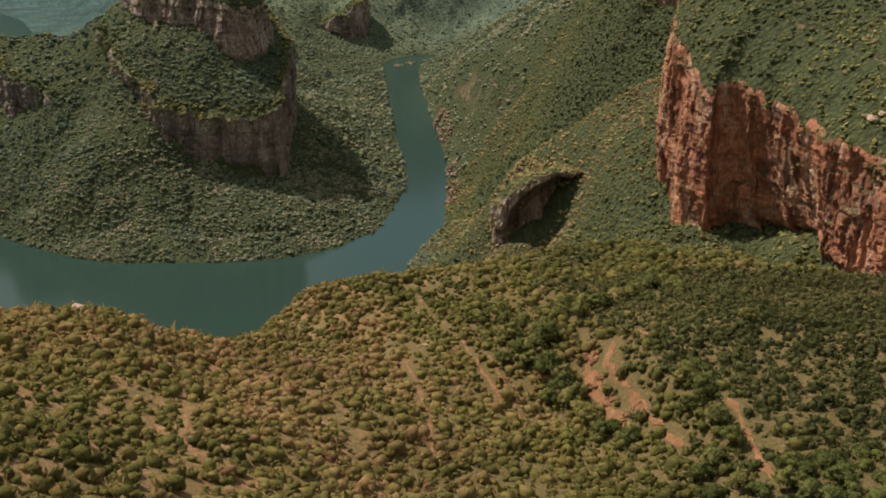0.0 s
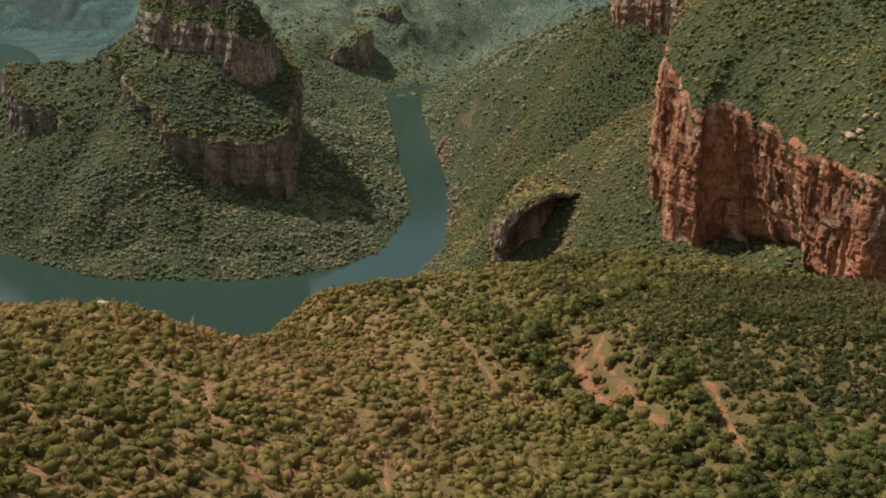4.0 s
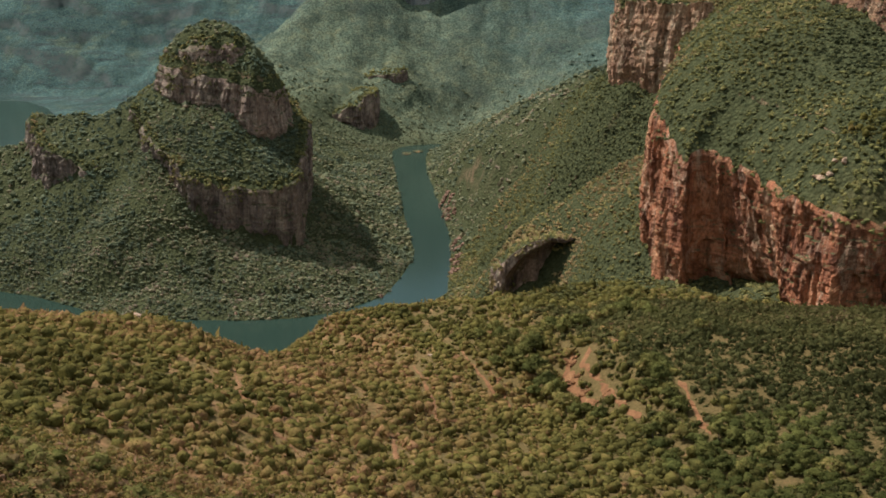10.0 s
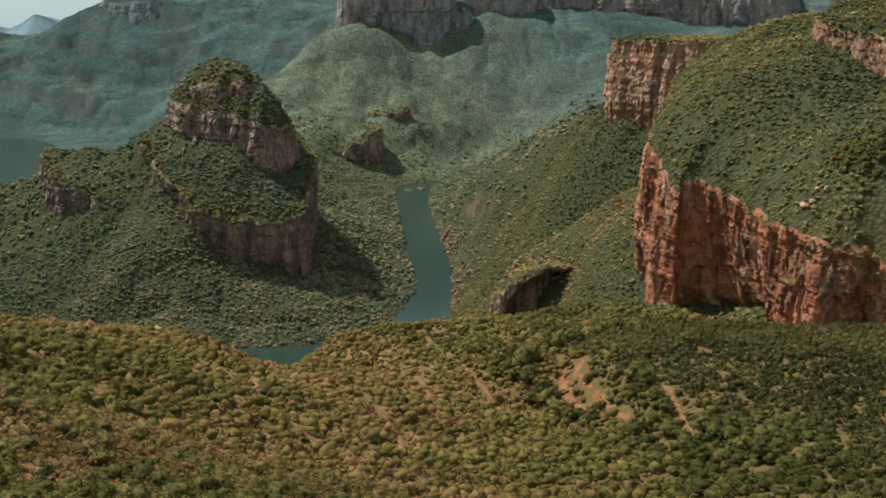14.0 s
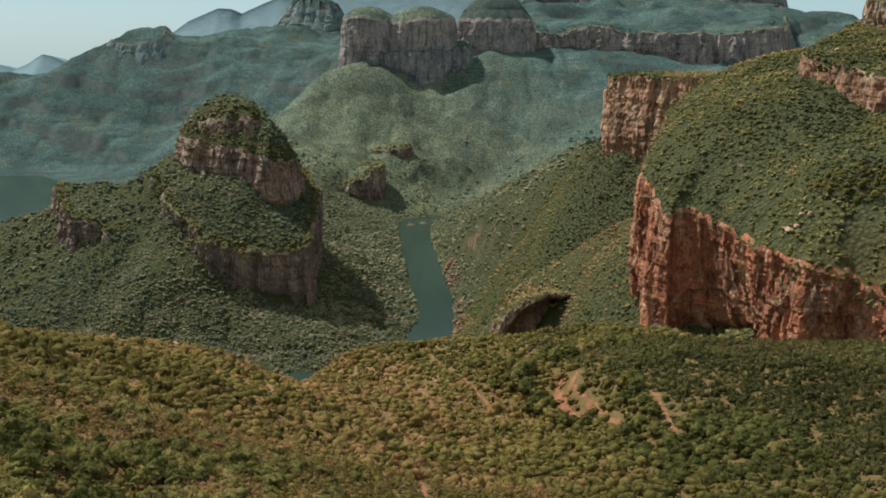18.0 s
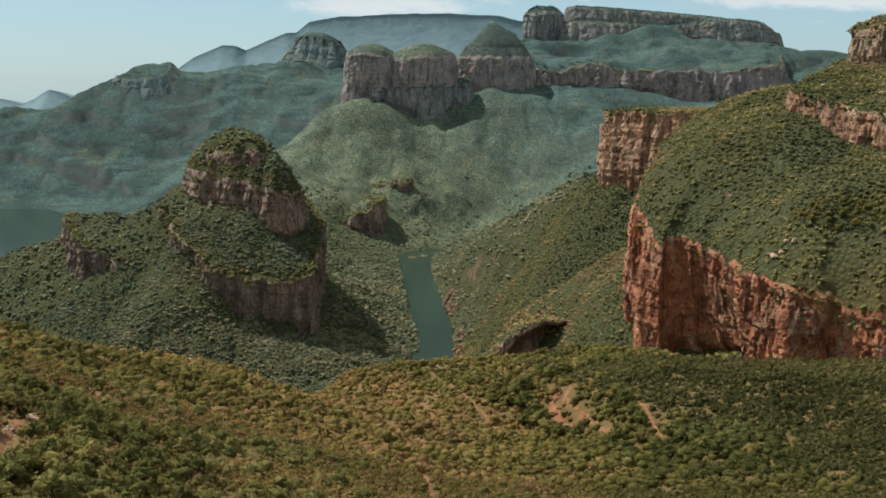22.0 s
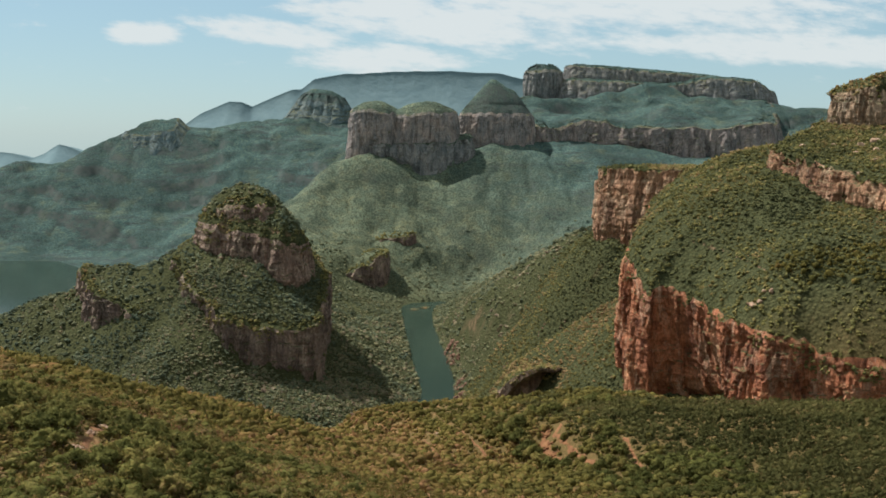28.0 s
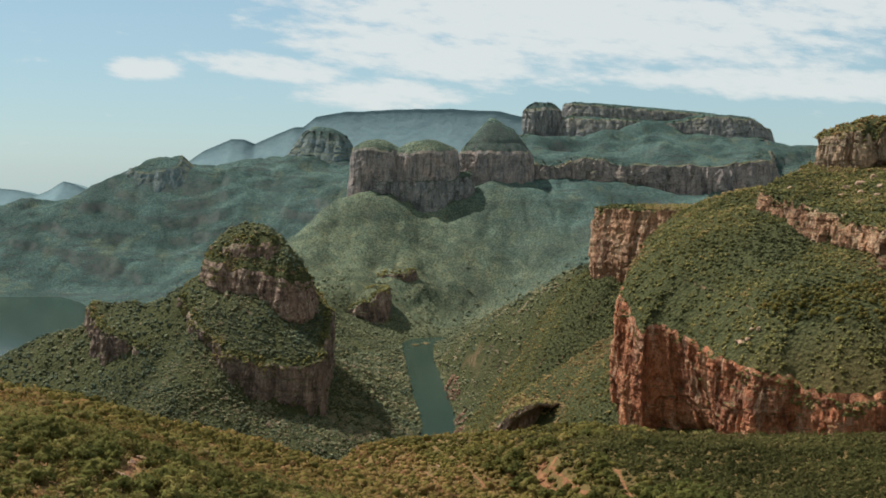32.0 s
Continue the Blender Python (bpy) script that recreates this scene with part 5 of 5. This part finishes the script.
random.seed(15)
spots += [(random.uniform(-64, -64 + 46 * random.random()), random.uniform(-60, 190)) for k in range(120)]
spots += [(random.uniform(-180, -64), random.uniform(118, 190)) for k in range(90)]
copse("spur_trees", "olive-green trees thickly covering the near spur", [s for s in spots if s not in near_spots], 41)
GULLY = [(31, 512, 4.2), (37, 523, 4.4), (26, 489, 3.4), (45, 475, 5.2), (51, 469, 4.0), (51, 452, 4.2), (55, 443, 3.6), (44, 457, 3.6), (38, 486, 3.8), (47, 503, 4.6),
         (102, 556, 4.2), (109, 562, 4.6), (112, 548, 3.6), (92, 541, 3.6), (76, 540, 3.4), (91, 419, 3.4), (97, 422, 3.8), (98, 410, 3.6), (90, 398, 3.4), (96, 385, 3.6),
         (69, 404, 3.2), (65, 421, 2.8), (128, 471, 3.0), (27, 541, 4.0), (59, 540, 3.4), (67, 541, 3.2), (84, 352, 3.2), (34, 500, 3.6), (18, 540, 3.2), (29, 529, 3.8), (40, 497, 4.2), (44, 480, 4.0), (49, 463, 4.4), (54, 454, 4.0), (57, 433, 3.6), (60, 418, 3.4), (94, 418, 4.0), (95, 403, 3.6), (96, 382, 3.4), (98, 367, 3.6), (106, 331, 3.6), (110, 322, 3.2), (116, 318, 3.4), (117, 301, 3.6), (121, 289, 3.2), (128, 289, 3.4), (134, 281, 3.2),
         (94, 339, 3.2), (97, 311, 3.4), (100, 297, 3.2), (106, 290, 3.0), (106, 567, 4.4), (113, 536, 3.6), (93, 549, 4.0), (84, 545, 3.8), (73, 536, 3.6), (64, 528, 3.6), (112, 572, 4.2), (100, 562, 3.8), (55, 532, 3.4), (47, 520, 4.0), (41, 512, 4.0), (90, 360, 3.0), (112, 345, 3.2), (120, 330, 3.0)]
for k, (x, y, size) in enumerate(GULLY):
    plant(gully_kinds, k, x, y, size * 1.25, random.uniform(0, 360), k < len(gully_kinds))


spots = [(x + random.uniform(-3, 3), y + random.uniform(-3, 3)) for x in np.arange(84, 152, 6.0) for y in np.arange(246, 350, 6.4)]
copse("hill_trees", "dark rounded trees in the dense bush below the gully", [s for s in spots if random.random() < 0.7 and not on_bare(np.array([s[0]]), np.array([s[1]]))[0]], 43)


# ---- stones ----
def stone_mesh(seed, flat=0.75):
    rng = np.random.RandomState(seed)
    bm = bmesh.new()
    bmesh.ops.create_icosphere(bm, subdivisions=2, radius=1.0)
    cuts = rng.randn(9, 3)
    cuts /= np.linalg.norm(cuts, axis=1)[:, None]
    for v in bm.verts:
        p = np.array(v.co)
        for c in cuts:
            over = p @ c - 0.62
            if over > 0:
                p = p - c * over * 0.9
        p = p * (1 + 0.08 * rng.randn())
        v.co = (p[0] * 1.15, p[1] * 0.9, p[2] * flat)
    me = bpy.data.meshes.new("stone")
    bm.to_mesh(me)
    bm.free()
    me.materials.append(M_BOULDER)
    return me


STONES = [stone_mesh(k, 0.6 + 0.12 * (k % 4)) for k in range(8)]


def boulder(x, y, size, label, z=None, group="boulders on the slopes"):
    ob = new("boulder", STONES[random.randrange(8)])
    if z is None:
        z = float(ground_at(np.array([x]), np.array([y]))[0])
    ob.matrix_basis = pose(x, y, z + 0.15 * size, random.uniform(-15, 15), random.uniform(-15, 15), random.uniform(0, 360)) @ Matrix.Scale(size, 4)
    return tagged(ob, label, "boulder", group)


M_BANK = mat_boulder("red_brown_bank_rock", (0.10, 0.046, 0.030), (0.21, 0.115, 0.072), (0.36, 0.24, 0.16))
BANK_STONES = [m.copy() for m in STONES]
for m in BANK_STONES:
    m.materials[0] = M_BANK
RUBBLE = [m.copy() for m in STONES]
for m in RUBBLE:
    m.materials[0] = M_SOIL


def outcrop(x, y, wide, count, label, tall=1.3, group="rock outcrops on the ridges", stones=STONES):
    """A knot of weathered stones that breaks through the bushes."""
    z = float(ground_at(np.array([x]), np.array([y]))[0])
    root = new("rock_outcrop")
    root.location = (x, y, z)
    for k in range(count):
        a, r = random.uniform(0, 6.2832), wide * math.sqrt(random.random())
        sx, sy = r * math.cos(a), r * math.sin(a)
        size = wide * random.uniform(0.22, 0.5) * (1.25 - 0.6 * r / wide)
        dz = float(ground_at(np.array([x + sx]), np.array([y + sy]))[0]) - z
        ob = part("stone", stones[random.randrange(8)], root)
        ob.matrix_basis = pose(sx, sy, dz + 0.3 * size * tall, random.uniform(-20, 20), random.uniform(-20, 20), random.uniform(0, 360)) @ Matrix.Diagonal((size, size, size * tall, 1))
    return tagged(root, label, "rock", group)


random.seed(9)
for x, y, wide, count in ((64, 480, 4.5, 16), (63, 462, 4.0, 14), (66, 444, 4.0, 14), (69, 428, 3.4, 10), (76, 428, 2.6, 8), (80, 405, 2.6, 9), (103, 372, 2.2, 7), (26, 478, 2.4, 7), (40, 512, 3.0, 9)):
    outcrop(x, y, wide, count, "loose orange stones in the eroded gully", 0.8, "stones in the gully", RUBBLE)
TIP = "orange weathered rock outcrop on the ridge tip"
for x, y, wide, count in ((-79, 640, 4.2, 12), (-76, 588, 3.8, 10), (-6, 644, 3.8, 11), (-13, 566, 2.6, 7), (-9, 525, 2.4, 7), (-168, 516, 5.0, 13), (-130, 502, 3.4, 10), (-122, 506, 3.0, 8), (-104, 497, 3.0, 8), (-24, 546, 2.2, 6), (22, 566, 3.2, 8), (72, 500, 2.4, 6)):
    outcrop(x, y, wide, count, TIP)
for x, y, wide, count in ((78, 1405, 8.0, 11), (10, 1385, 9.0, 12), (14, 1420, 8.0, 12), (13, 1450, 9.0, 12), (15, 1490, 9.0, 12), (14, 1530, 9.0, 12), (8, 1700, 10.0, 12), (4, 1740, 12.0, 14), (2, 1775, 12.0, 14), (-2, 1815, 13.0, 14), (-80, 1272, 6.0, 8), (-240, 1186, 5.0, 6), (48, 1058, 7.0, 10), (124, 1330, 5.0, 6), (150, 1290, 5.0, 6)):
    outcrop(x, y, wide, count, "red-brown rock outcrop above the river bank", 1.3, "rock outcrops along the river", BANK_STONES)
for x, y, wide, count in ((-105, 56, 3.4, 14), (-110, 66, 2.6, 10), (-101, 28, 2.4, 9), (-99, 10, 2.2, 8), (-117, 84, 2.4, 9), (-160, 60, 2.6, 8), (-74, 20, 1.8, 7)):
    outcrop(x, y, wide, count, "scattered pale stones on bare soil of the spur", 0.8, "stones on the near spur")
for x, y, size in ((37, 314, 1.7), (16, 287, 1.2), (-119, 106, 1.4), (-73, 36, 1.3), (-99, 30, 1.1), (-108, 58, 1.2), (-112, 64, 1.0), (-105, 52, 0.9)):
    boulder(x, y, size, "pale lichened boulder lying on the slope")
for x, y, size in ((248, 678, 4.0), (253, 675, 3.4), (246, 683, 3.0), (258, 682, 2.6), (262, 676, 3.0)):
    boulder(x, y, size, "flat pale boulder on the grassy brow of the mesa", float(mesa_top(x, y, inside_by(np.array([x * 1.0]), np.array([y * 1.0]), MESA_RING))[0]) + 0.5)
for x, y, size in ((393, 875, 4.0), (408, 906, 5.0), (414, 880, 4.5), (359, 938, 3.5), (372, 800, 4.5), (362, 845, 3.6), (430, 930, 5.5), (440, 900, 4.0), (400, 840, 3.0), (385, 920, 3.0), (425, 860, 4.0), (455, 960, 4.4)):
    boulder(x, y, size, "large pale boulder fallen below the rock tower", None, "boulders below the tower")


# ---- islet at the head of the arm ----
def islet(x, y, wide, deep):
    gx, gy = np.meshgrid(np.linspace(-1.3, 1.3, 22), np.linspace(-1.3, 1.3, 22), indexing="ij")
    r = np.hypot(gx, gy) + 0.35 * fbm(gx * 2 + 3, gy * 2, 0 * gx, 3)
    z = 2.6 * (1 - smooth(0.2, 1.15, r)) - 0.8
    me = mesh_of("islet", np.stack([x + gx * wide, y + gy * deep, z], -1).reshape(-1, 3), grid_faces(22, 22)[:, ::-1], M_GROUND)
    return tagged(new("islet", me), "low sandy islet at the head of the river arm", "islet", kind="structure")


random.seed(21)
islet_spots = np.array([(-84 + random.uniform(-8, 8), 2372 + random.uniform(-13, 13)) for k in range(26)] + [(-62 + random.uniform(-10, 10), 2400 + random.uniform(-10, 10)) for k in range(26)])
thicket("islet_shrubs", "low green shrubs and reeds on the islets", islet_spots[:, 0], islet_spots[:, 1], np.full(52, 0.3), np.full(52, 2.4), np.full(52, 1.6), M_WOOD, 51, 1, 4, 0.4)
islet(-84, 2372, 9, 16)
islet(-62, 2400, 12, 12)
